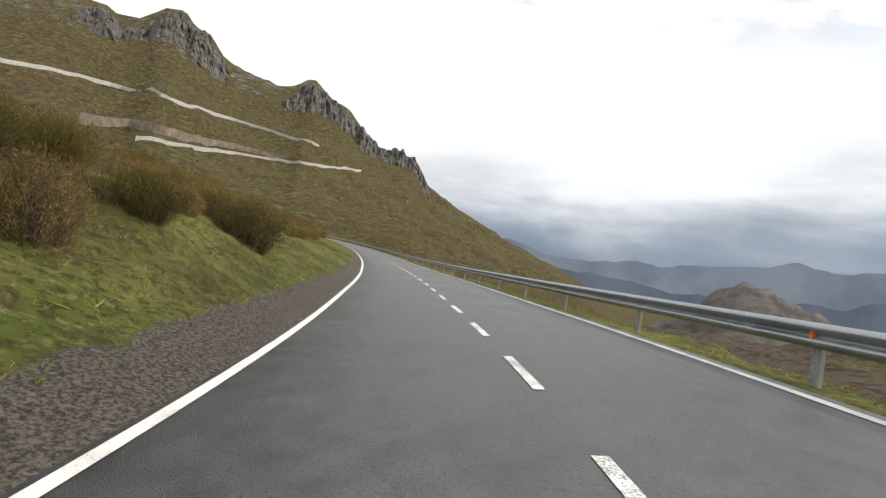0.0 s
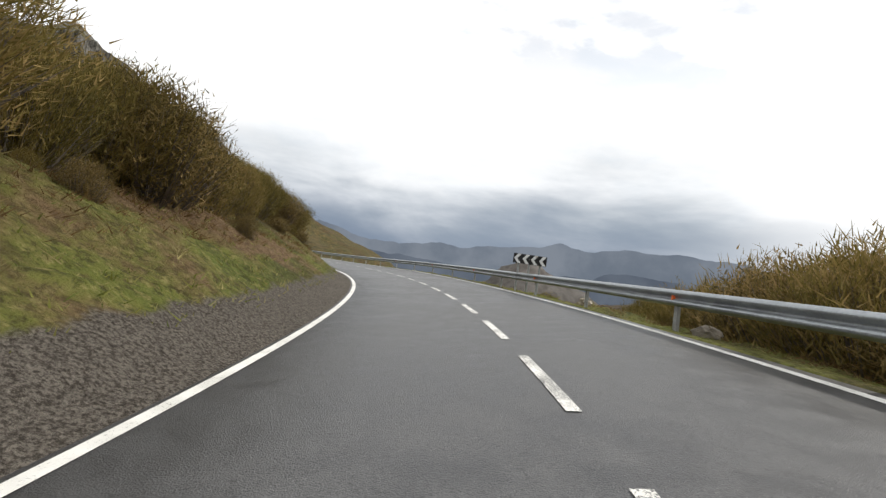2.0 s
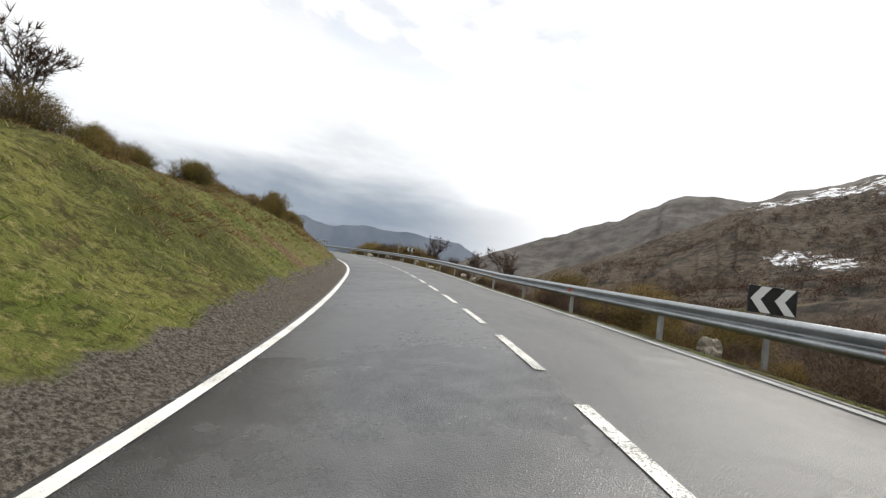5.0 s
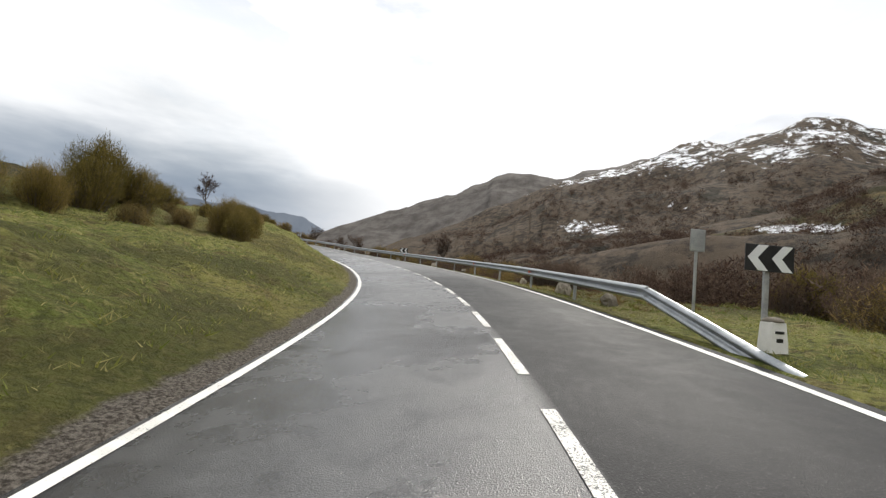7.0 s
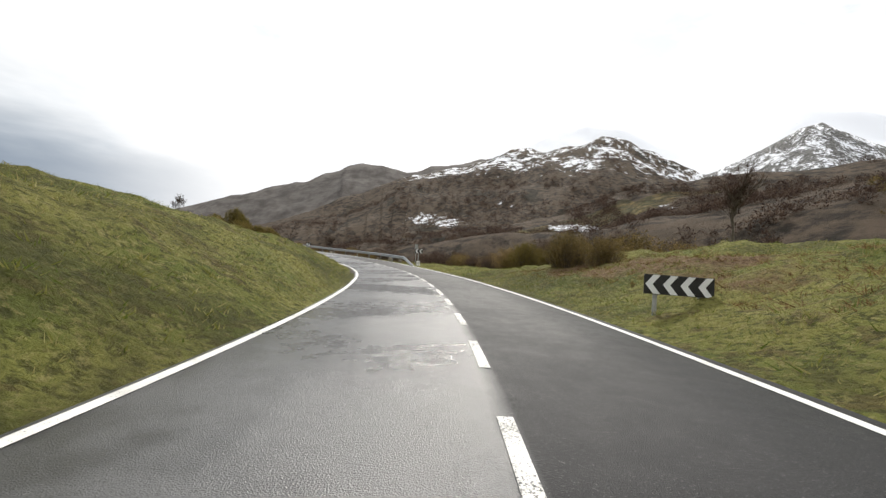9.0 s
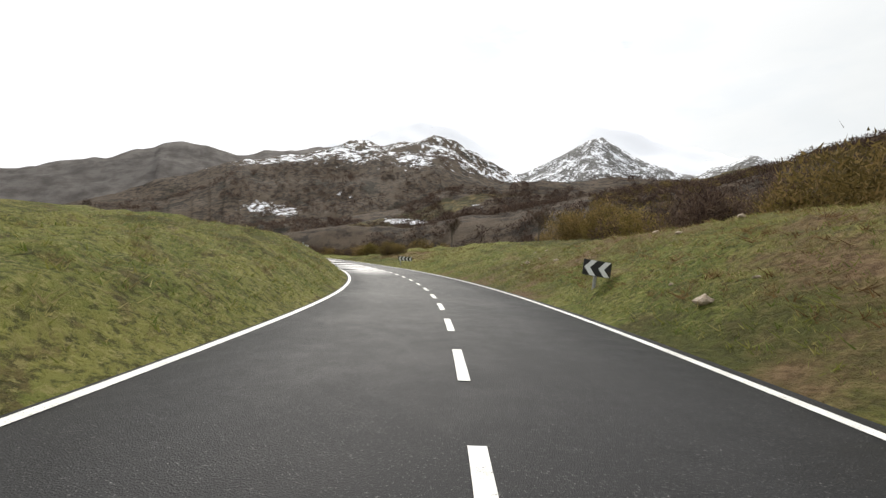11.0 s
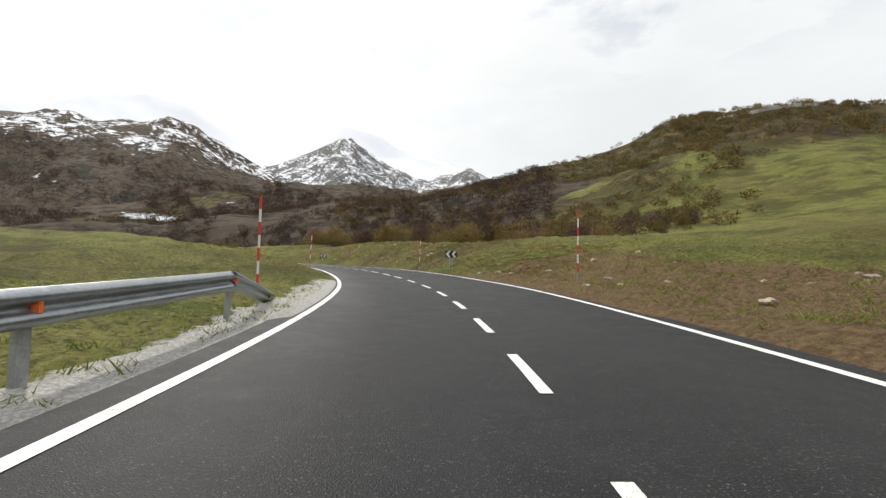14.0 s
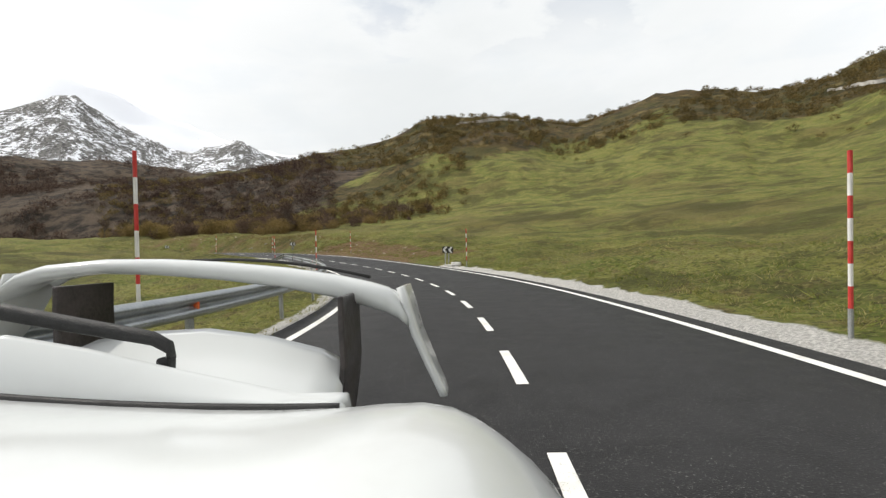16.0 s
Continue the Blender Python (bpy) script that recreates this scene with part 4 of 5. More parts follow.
def blades(base, way, width, rng):
    """Thin pointed slips from base along way, one triangle each."""
    across = np.cross(way, rng.normal(size=way.shape))
    across /= np.linalg.norm(across, axis=1)[:, None] + 1e-9
    half = across * (np.asarray(width) / 2)[:, None]
    v = np.stack([base - half, base + half, base + way], axis=1)
    return v.reshape(-1, 3)


def slips(name, verts, mat):
    return sheet(name, verts, np.arange(len(verts)).reshape(-1, 3), mat)


def shrub_verts(rng, height, spread, stems, per_stem, slip, thin, upright):
    """A full, domed clump of thin upward stems with slips along them, thickest near its skin."""
    all_v = []
    a = rng.uniform(0, 2 * math.pi, stems)
    r = rng.uniform(0, 1, stems) ** 0.6
    lumps = 0.86 + 0.14 * np.sin(a * 3 + rng.uniform(0, 6)) * r + 0.1 * np.sin(a * 5 + rng.uniform(0, 6)) * r
    lean = r * spread * lumps
    hgt = height * np.sqrt(1.04 - 0.86 * r ** 2) * lumps * rng.uniform(0.8, 1.0, stems)
    root = np.stack([np.cos(a) * lean * 0.35, np.sin(a) * lean * 0.35, np.full(stems, -0.15)], axis=1)
    top = np.stack([np.cos(a) * lean, np.sin(a) * lean, hgt], axis=1)
    bend = rng.normal(scale=0.1 * spread, size=(stems, 3))
    wood = blades(root, top - root, np.full(stems, 0.016), rng)
    for k in range(per_stem):
        f = 0.12 + 0.88 * ((k + rng.uniform(0, 1, stems)) / per_stem) ** 0.7
        p = root + (top - root) * f[:, None] + bend * (f * (1 - f) * 4)[:, None] + rng.normal(scale=0.035, size=(stems, 3))
        w = (top - root) / np.linalg.norm(top - root, axis=1)[:, None] * upright + rng.normal(scale=0.6, size=(stems, 3))
        w[:, 2] = np.abs(w[:, 2]) * 0.8 + 0.15
        w *= (slip * rng.uniform(0.5, 1.3, stems) / np.linalg.norm(w, axis=1))[:, None]
        all_v.append(blades(p, w, slip * thin * rng.uniform(0.6, 1.4, stems), rng))
    return wood, np.concatenate(all_v)


rng = np.random.default_rng(4)
SHRUBS = []
for kind, mat, count in (("broom", BROOM, 4), ("olive", OLIVE, 3), ("bare", TWIGS, 3)):
    for k in range(count):
        stems, per = {"broom": (330, 52), "olive": (300, 56), "bare": (240, 44)}[kind]
        slip, thin, upright = {"broom": (0.085, 0.085, 1.3), "olive": (0.055, 0.15, 0.6), "bare": (0.08, 0.07, 0.7)}[kind]
        wood, leafy = shrub_verts(rng, 1.0, 0.72, stems, per, slip, thin, upright)
        pair = slips("woody_base", wood, BARK), slips("crown", leafy, mat)
        SHRUBS.append((kind, pair[0].data, pair[1].data))
        for ob in pair:
            bpy.data.objects.remove(ob)

FAR_FORM = {kind: shrub_verts(rng, 1.0, 0.74, 120, 18, 0.1, 0.2, 0.6)[1] for kind in ("broom", "olive", "bare")}
SHRUB_WORDS = {"broom": "upright green-brown broom bush on the slope", "olive": "dry olive-brown mountain bush",
               "bare": "leafless reddish-brown bush with fine twigs"}


def shrub(at, size, wide, kind, turn, words=""):
    pool = [q for q in SHRUBS if q[0] == kind]
    src = pool[int(turn * 7.3) % len(pool)]
    ob = new("shrub")
    for name, data in (("woody_base", src[1]), ("crown", src[2])):
        new(name, data).parent = ob
    ob.location = at
    ob.rotation_euler = (0, 0, turn)
    ob.scale = (wide, wide, size)
    return tagged(ob, words or SHRUB_WORDS[kind], "bush", "bushes along the road")


FAR_SCRUB = {}


def shrub_belt(u0, u1, lat0, lat1, count, sizes, kinds, seed, words="", far=False):
    """Bushes strewn over a stretch; the far ones, past counting, are gathered for one mesh a kind."""
    for k in range(count):
        r = [hash2(k, seed, q) for q in range(6)]
        u, lat = u0 + (u1 - u0) * r[0], lat0 + (lat1 - lat0) * r[1]
        x, y, z = on_road(s_at(u), lat)
        size = sizes[0] + (sizes[1] - sizes[0]) * r[2] ** 1.3
        kind = kinds[int(r[4] * len(kinds)) % len(kinds)]
        wide = size * (0.75 + 0.5 * r[3])
        if far:
            v = FAR_FORM[kind] * (wide, wide, size)
            c, q = math.cos(r[5] * 6.28), math.sin(r[5] * 6.28)
            FAR_SCRUB.setdefault(kind, []).append(v @ np.array(((c, q, 0), (-q, c, 0), (0, 0, 1))) + (x, y, ground_z(x, y) - 0.1))
        else:
            shrub((x, y, ground_z(x, y) - 0.1), size, wide, kind, r[5] * 6.28, words)


shrub_belt(0.2, 2.1, -6.7, -9.6, 66, (1.7, 2.7), ("broom", "broom", "olive"), 11)
shrub_belt(0.25, 2.1, -9.6, -14.0, 60, (1.5, 2.4), ("broom", "olive"), 61, far=True)
shrub_belt(2.1, 3.0, -6.8, -10.0, 26, (0.8, 1.25), ("broom", "olive"), 31)
shrub_belt(3.0, 4.9, -7.2, -11.0, 24, (0.7, 1.3), ("broom", "olive"), 62)
shrub_belt(0.3, 3.0, -5.4, -7.2, 22, (0.35, 0.8), ("olive", "broom"), 12)
shrub_belt(-8, 0.2, -15.0, -40.0, 150, (1.0, 2.4), ("broom", "olive", "olive"), 13, far=True)
shrub_belt(-1.6, -0.25, -7.5, -11.0, 18, (0.9, 1.7), ("broom", "olive"), 33)
shrub_belt(-6.0, -1.4, -8.0, -17.0, 90, (0.9, 1.9), ("broom", "olive"), 73, far=True)
shrub_belt(-1.2, 0.3, -5.6, -9.5, 30, (0.8, 1.6), ("broom", "olive"), 63)
for u, lat, size in ((3.64, -7.4, 1.5), (3.5, -7.7, 1.4), (3.42, -8.2, 1.6), (3.3, -7.9, 1.3), (2.98, -7.4, 1.1)):
    x, y, z = on_road(s_at(u), lat)
    shrub((x, y, ground_z(x, y) - 0.1), size, size * 0.85, "broom", u * 5, "tall broom bush on the crest of the bank")
for u, lat, size in ((6.06, -12.4, 2.5), (6.0, -11.6, 2.1), (6.14, -12.0, 2.0), (5.9, -8.7, 1.9), (5.83, -8.2, 1.6), (5.95, -8.1, 1.5), (6.3, -11.6, 1.6), (6.38, -12.2, 1.5)):
    x, y, z = on_road(s_at(u), lat)
    shrub((x, y, ground_z(x, y) - 0.1), size, size * 0.7, "broom", u * 9 + lat, "tall green-brown broom bush on the grassy rise")
shrub_belt(5.2, 6.3, -9.0, -14.0, 12, (0.9, 1.6), ("broom", "olive"), 14)
shrub_belt(-0.6, 1.0, 7.5, 11.0, 4, (1.4, 2.0), ("olive", "broom"), 15)
shrub_belt(1.1, 1.4, 6.6, 8.0, 5, (1.5, 2.0), ("olive", "broom"), 25)
shrub_belt(1.3, 2.25, 5.6, 8.4, 54, (2.3, 3.2), ("olive", "olive", "broom", "bare"), 16)
shrub_belt(2.25, 6.0, 5.0, 8.0, 44, (1.1, 2.0), ("bare", "olive", "bare", "olive"), 26)
shrub_belt(2.0, 5.9, 3.75, 5.2, 150, (0.4, 0.9), ("bare", "olive", "bare"), 36, far=True)
shrub_belt(2.6, 6.4, 9.0, 16.0, 44, (1.6, 2.6), ("bare", "olive", "bare"), 17, far=True)
shrub_belt(6.2, 7.4, 9.5, 13.0, 18, (1.4, 2.4), ("olive", "bare", "broom"), 18)
shrub_belt(6.0, 7.4, 13.0, 24.0, 44, (1.8, 3.2), ("bare", "olive", "broom"), 58, far=True)
shrub_belt(8.2, 11.0, 24.0, 40.0, 26, (2.0, 4.0), ("bare", "bare", "olive"), 19, far=True)
shrub_belt(8.8, 11.0, 15.0, 30.0, 64, (2.0, 4.0), ("bare", "olive", "broom", "olive"), 27, far=True)
shrub_belt(8.4, 10.9, 42.0, 80.0, 100, (2.4, 4.6), ("bare", "olive", "bare"), 47, far=True)
for u, lat, size, wide in ((7.84, 7.2, 2.2, 2.1), (7.95, 8.0, 1.7, 1.6), (7.78, 8.2, 1.8, 1.5)):
    x, y, z = on_road(s_at(u), lat)
    shrub((x, y, ground_z(x, y) - 0.1), size, wide, "olive", u * 7, "large rounded broom bush standing alone in the field")
shrub_belt(9.3, 11.0, 34.0, 80.0, 44, (1.0, 2.6), ("bare", "olive", "broom"), 20, far=True)


for kind, group_mat in (("broom", BROOM), ("olive", OLIVE), ("bare", TWIGS)):
    ob = slips("scrub", np.concatenate(FAR_SCRUB[kind]), group_mat)
    tagged(ob, SHRUB_WORDS[kind] + ", growing thickly", "scrub", kind="stuff")


# ---- bare trees ----
def branch(verts, faces, a, b, r0, r1, seg=6):
    a, b = Vector(a), Vector(b)
    q = (b - a).to_track_quat("Z", "Y")
    base = len(verts)
    for p, r in ((a, r0), (b, r1)):
        for k in range(seg):
            ang = 2 * math.pi * k / seg
            verts.append(tuple(p + q @ Vector((math.cos(ang) * r, math.sin(ang) * r, 0))))
    for k in range(seg):
        j = (k + 1) % seg
        faces.append((base + k, base + j, base + seg + j, base + seg + k))


def bare_tree(at, height, seed, label):
    rnd = random.Random(seed)
    tree = thing("tree", at, rnd.uniform(0, 360), label, "tree", "leafless trees")
    verts, faces, tips = [], [], []

    def grow(p, d, length, r, level):
        steps = 3
        for k in range(steps):
            d = (d + Vector((rnd.gauss(0, 0.16), rnd.gauss(0, 0.16), 0.06))).normalized()
            q = p + d * length / steps
            branch(verts, faces, p, q, r * (1 - k / steps * 0.4), r * (1 - (k + 1) / steps * 0.4), 7 if level == 0 else 5)
            p = q
            if level > 0 or k > 0:
                for _ in range(2 if level < 3 else 0):
                    side = Vector((rnd.gauss(0, 1), rnd.gauss(0, 1), rnd.uniform(0.2, 0.9))).normalized()
                    if level < 3:
                        grow(p, (d * 0.75 + side * 0.75).normalized(), length * rnd.uniform(0.5, 0.72), r * 0.5, level + 1)
        tips.append((tuple(p), tuple(d)))

    grow(Vector((0, 0, -0.2)), Vector((rnd.gauss(0, 0.08), rnd.gauss(0, 0.08), 1)).normalized(), height * 0.5, height * 0.022, 0)
    trunk = sheet("trunk", verts, faces, BARK, True)
    trunk.parent = tree
    rg = np.random.default_rng(seed)
    base = np.repeat(np.array([t[0] for t in tips]), 9, axis=0)
    way = np.repeat(np.array([t[1] for t in tips]), 9, axis=0) + rg.normal(scale=0.55, size=base.shape)
    way *= (height * rg.uniform(0.05, 0.13, len(base)) / np.linalg.norm(way, axis=1))[:, None]
    crown = slips("crown", blades(base, way, np.full(len(base), 0.028), rg), TWIGS)
    crown.parent = tree
    tagged(crown, "bare twigs")


for k, (u, lat, h) in enumerate(((2.42, 6.5, 3.9), (2.2, 8.6, 3.2), (3.1, 9.5, 4.0), (2.9, 8.0, 3.0), (4.6, 9.0, 3.6), (7.8, 17.0, 4.2), (8.4, 22.0, 4.6),
                                 (9.2, 26.0, 5.0), (10.6, 24.0, 4.4), (10.5, 27.0, 5.4), (10.8, 22.5, 3.4), (10.4, 30.0, 5.0), (4.15, -13.0, 3.4))):
    at, side = place(u, lat)
    bare_tree(at, h, 40 + k, "small leafless tree with fine grey twigs on the slope")


# ---- grass, bracken and woods, past counting ----
def scatter(count, u0, u1, lat0, lat1, seed, power=1.5):
    rg = np.random.default_rng(seed)
    s = rg.uniform(s_at(u0), s_at(u1), count)
    lat = lat0 + (lat1 - lat0) * rg.uniform(0, 1, count) ** power
    p = on_road(s, lat)
    keep = np.abs(lat) > 3.5
    p = p[keep]
    z, d, off, row, which, near = terrain(p[:, 0], p[:, 1])
    ok = d > np.abs(lat[keep]) * 0.8
    return np.stack([p[:, 0], p[:, 1], z], axis=1)[ok], rg


def tufts(name, mat, label, category, plots, per, height, width, lean):
    all_v = []
    for plot in plots:
        p, rg = scatter(*plot)
        base = np.repeat(p, per, axis=0) + rg.normal(scale=0.06, size=(len(p) * per, 3)) * (1, 1, 0) - (0, 0, 0.03)
        size = np.repeat(rg.uniform(0.5, 1.3, len(p)), per) * height
        way = rg.normal(scale=lean, size=base.shape)
        way[:, 2] = 1.0
        way *= (size * rg.uniform(0.6, 1.2, len(base)))[:, None]
        all_v.append(blades(base, way, size * width * rg.uniform(0.7, 1.3, len(base)), rg))
    ob = slips(name, np.concatenate(all_v), mat)
    tagged(ob, label, category, kind="stuff")


tufts("grass", GRASS, "short green and straw-coloured mountain grass", "grass",
      [(18000, -6, 8, -3.9, -12, 1, 1.4), (8000, -6, 1.9, 3.3, 6.0, 2, 1.2), (34000, 6, 14, 3.45, 13, 3, 1.3), (22000, 7.2, 16, -3.35, -12, 4, 1.4),
       (20000, 12.5, 17.5, 4.3, 18, 5, 1.5)], 5, 0.1, 0.19, 0.8)
tufts("dry_grass", STRAW, "clumps of long straw-coloured dry grass on the banks", "grass",
      [(1500, 8.8, 13.4, 4.2, 12, 21, 1.1), (900, 8.8, 12.4, -4.2, -11, 22, 1.1), (1100, -1, 4.6, -4.6, -9, 23, 1.0), (500, 12.8, 17, 5, 16, 24, 1.3)], 26, 0.13, 0.09, 0.75)
tufts("bracken", BRACKEN, "dead rust-brown bracken and dry grass on the banks", "bracken",
      [(8500, 0.2, 4.6, -5.2, -12, 7, 1.0), (3500, -7, 0.5, -10, -30, 8, 1.0), (4000, 9.8, 13.2, 4.2, 11, 9, 1.2), (5500, 1.2, 6.4, 3.9, 8, 10, 1.2), (1500, 7.6, 8.8, 5, 10, 12, 1.0)],
      10, 0.12, 0.13, 1.1)


def woods(name, mat, label, regions, seed):
    """Far scrub and bare woods: many ragged clumps of twigs."""
    rg = np.random.default_rng(seed)
    all_v = []
    for eye, az0, az1, r0, r1, count, size, per in regions:
        az = np.radians(rg.uniform(az0, az1, count))
        r = np.sqrt(rg.uniform(r0 ** 2, r1 ** 2, count))
        x, y = eye[0] + np.sin(az) * r, eye[1] + np.cos(az) * r
        keep = fbm(x, y, 45.0, 3, seed) > -0.12
        x, y, r = x[keep], y[keep], r[keep]
        z, d, off, row, which, near = terrain(x, y)
        ok = d > 34
        p = np.stack([x, y, z], axis=1)[ok]
        s = size * rg.uniform(0.5, 1.25, len(p))
        base = np.repeat(p, per, axis=0)
        big = np.repeat(s, per)[:, None]
        off3 = rg.normal(size=base.shape)
        off3 /= np.linalg.norm(off3, axis=1)[:, None]
        off3 *= (rg.uniform(0.25, 1.0, len(base)) ** 0.5)[:, None] * (0.62, 0.62, 0.42)
        base = base + off3 * big + (0, 0, 0.38) * big
        way = off3 * 0.6 + rg.normal(scale=0.4, size=base.shape) + (0, 0, 0.2)
        all_v.append(blades(base, way * big * 0.3, (big[:, 0]) * rg.uniform(0.05, 0.12, len(base)), rg))
    ob = slips(name, np.concatenate(all_v), mat)
    tagged(ob, label, "scrub", kind="stuff")


woods("bare_woodland", TWIGS, "reddish-brown leafless woods covering the hills", [
    ((-100, -90), 66, 135, 45, 420, 6500, 3.7, 52), ((-104, -87), 74, 128, 420, 820, 2600, 7.5, 40), ((-170, -60), 100, 160, 70, 440, 3200, 3.4, 56),
    ((-193, -15), 128, 160, 100, 310, 1000, 3.2, 90)], 51)
woods("heath_scrub", OLIVE, "olive-brown heath scrub on the mountainside", [
    ((0, 0), -62, 14, 45, 520, 6500, 2.4, 46), ((-193, -15), 136, 176, 110, 330, 1700, 2.5, 120), ((-193, -15), 172, 262, 205, 330, 2200, 2.6, 140),
    ((-193, -15), 176, 262, 170, 230, 90, 2.4, 110), ((-10, -20), 60, 130, 12, 60, 160, 2.0, 52)], 52)


# ---- the mountain's crag, old walls, and the far distance ----
def crag_look(n, co, rand):
    tall = n.add("ShaderNodeMapping", Vector=co)
    tall.inputs["Scale"].default_value = (1.0, 1.0, 0.22)
    flute = n.noise(tall.outputs[0], 0.06, 7.0, 0.68, 0.4)
    fine = n.noise(co, 0.3, 6.0, 0.7)
    c = n.mix(n.ramp(flute, 0.36, 0.62), (0.075, 0.07, 0.062), (0.17, 0.16, 0.142))
    c = n.mix(n.ramp(fine, 0.55, 0.75), c, (0.09, 0.085, 0.05))
    return c, None, n.math("ADD", flute, n.math("MULTIPLY", fine, 0.3)), 7.0


CRAG = material("grey_rock_face", crag_look, 0.95, spec=0.1)


def crag(name, az0, az1, dist, els, height, seed, label):
    """A broken wall of rock columns along the crest."""
    cols, rows = 190, 26
    az = np.linspace(az0, az1, cols)
    el = np.interp(az, [e[0] for e in els], [e[1] for e in els])
    jag = fbm(az * 1.0, az * 0 + seed, 1.6, 5, seed, 0.62)
    r = dist + 26 * fbm(az, az * 0 + 3.0 + seed, 1.1, 4, seed + 5)
    top = 1.2 + dist * np.tan(np.radians(el)) + 24 * jag
    ends = smooth(0, 0.08, (az - az0) / (az1 - az0)) * smooth(0, 0.05, (az1 - az) / (az1 - az0))
    v = []
    for k in range(rows):
        f = k / (rows - 1)
        rr = r + 36 * f - 60 * (1 - f) * 0.6 + 17 * fbm(az * 1.0, np.full(cols, k * 0.12), 0.55, 4, seed + 9, 0.6)
        z = top - height * (1 - f) * (0.55 + 0.45 * ends) - (1 - ends) * 26
        v.append(np.stack([rr * np.sin(np.radians(az)), rr * np.cos(np.radians(az)), z], axis=1))
    # the back, falling away
    v.append(np.stack([(r + 130) * np.sin(np.radians(az)), (r + 130) * np.cos(np.radians(az)), top - 120], axis=1))
    verts = np.concatenate(v)
    i = np.arange((rows + 1) * cols).reshape(rows + 1, cols)
    faces = np.stack([i[:-1, :-1], i[:-1, 1:], i[1:, 1:], i[1:, :-1]], axis=-1).reshape(-1, 4)
    ob = sheet(name, verts, faces, CRAG, False)
    return tagged(ob, label, "crag", kind="structure")


crag("cliff_1", -20.6, -1.4, 1310, ((-21, 18.2), (-19.2, 18.5), (-17.7, 19.3), (-15.8, 18.3), (-14.3, 17.9), (-12.4, 16.6), (-9.9, 14.8), (-7.6, 13.7), (-4.3, 13.5), (-2.0, 10.0), (-1.3, 9.4)), 150, 71,
     "grey fluted rock wall along the mountain crest")
crag("cliff_2", -41.0, -27.0, 1330, ((-42, 19.2), (-38.9, 19.4), (-37.4, 18.9), (-34.9, 19.9), (-34.3, 20.9), (-32.7, 21.6), (-31.0, 20.6), (-29.6, 20.3), (-27.8, 18.8), (-26.5, 18.4)), 110, 83,
     "grey broken rock towers on the mountain top")


def cast(eye, az, el, near=60.0, far=1400.0):
    """Where a sight line from eye meets the hillside."""
    r = np.arange(near, far, 4.0)
    a = radians(az)
    x, y = eye[0] + r * math.sin(a), eye[1] + r * math.cos(a)
    z = terrain(x, y)[0]
    hit = np.nonzero(z > eye[2] + r * math.tan(radians(el)))[0]
    k = hit[0] if len(hit) else len(r) - 1
    return Vector((x[k], y[k], z[k]))


EARTH_CUT = worn("bare_earth_cut", (0.15, 0.12, 0.085), (0.3, 0.25, 0.19), 0.12, 0.95, 0.0, 0.4)
PALE_WALL = worn("pale_stone_wall", (0.38, 0.36, 0.33), (0.55, 0.53, 0.5), 0.25, 0.9, 0.0, 0.1)


def hillside_band(name, eye, sight, low, high, depth, mat, label, category):
    """A wall or cutting that follows the hill, low to high metres above it."""
    n = 46
    az = np.linspace(sight[0][0], sight[-1][0], n)
    el = np.interp(az, [q[0] for q in sight], [q[1] for q in sight])
    pts = [cast(eye, a, e) for a, e in zip(az, el)]
    xyz = np.array([tuple(p) for p in pts])
    for _ in range(3):
        xyz[1:-1] = (xyz[:-2] + 2 * xyz[1:-1] + xyz[2:]) / 4
    xyz[:, 2] = np.maximum(xyz[:, 2], terrain(xyz[:, 0], xyz[:, 1])[0])
    away = xyz[:, :2] - np.array(eye[:2])
    away /= np.linalg.norm(away, axis=1)[:, None]
    lo, hi = np.interp(np.arange(n), np.linspace(0, n - 1, len(low)), low), np.interp(np.arange(n), np.linspace(0, n - 1, len(high)), high)
    lines = []
    for push, z in ((0, lo), (0, hi), (depth, hi), (depth, lo)):
        q = xyz.copy()
        q[:, :2] += away * push
        q[:, 2] += z
        lines.append(q)
    v = np.stack(lines, axis=1)
    i = np.arange(n * 4).reshape(n, 4)
    j = np.roll(i, -1, axis=1)
    faces = np.stack([i[:-1], j[:-1], j[1:], i[1:]], axis=-1).reshape(-1, 4)
    return tagged(sheet(name, v.reshape(-1, 3), faces, mat), label, category, kind="structure")


EYE = (0.0, 0.0, 1.2)
hillside_band("wall_upper", EYE, ((-54, 10.4), (-45.0, 11.3), (-41.7, 12.0), (-37.0, 12.4), (-32.0, 12.5), (-26.5, 12.5), (-21.6, 12.3), (-16.0, 11.9)), (-2, -2), (6.0, 5.2, 4.6), 3.0, PALE_WALL,
              "pale stone wall of the road higher up the mountain", "wall")
hillside_band("cutting", EYE, ((-39, 8.0), (-36.7, 8.4), (-34.5, 9.0), (-29.8, 9.0), (-24.8, 9.5), (-19.2, 9.7)), (-3, -3), (13, 12, 9, 5), 3.0, EARTH_CUT,
              "bare earth cutting above the road on the slope", "cutting")
hillside_band("wall_lower", EYE, ((-34.3, 7.9), (-29.7, 8.3), (-24.6, 8.9), (-19.1, 9.3), (-10.5, 10.2)), (-2, -2), (4.4, 4.0), 1.5, PALE_WALL,
              "pale edge wall of the road on the slope", "wall")
hillside_band("wall_hill", (-193, -15, -12), ((175.5, 15.9), (180, 16.0), (184, 15.7)), (-2, -2), (1.0, 1.7, 0.9), 3.0, PALE_WALL,
              "pale stone wall of a road on the hilltop", "wall")
hillside_band("wall_hill", (-193, -15, -12), ((214, 13.2), (216.5, 13.1), (220, 13.0)), (-2, -2), (1.0, 1.6, 1.0), 3.0, PALE_WALL,
              "pale stone wall of a road along the hill's brow", "wall")


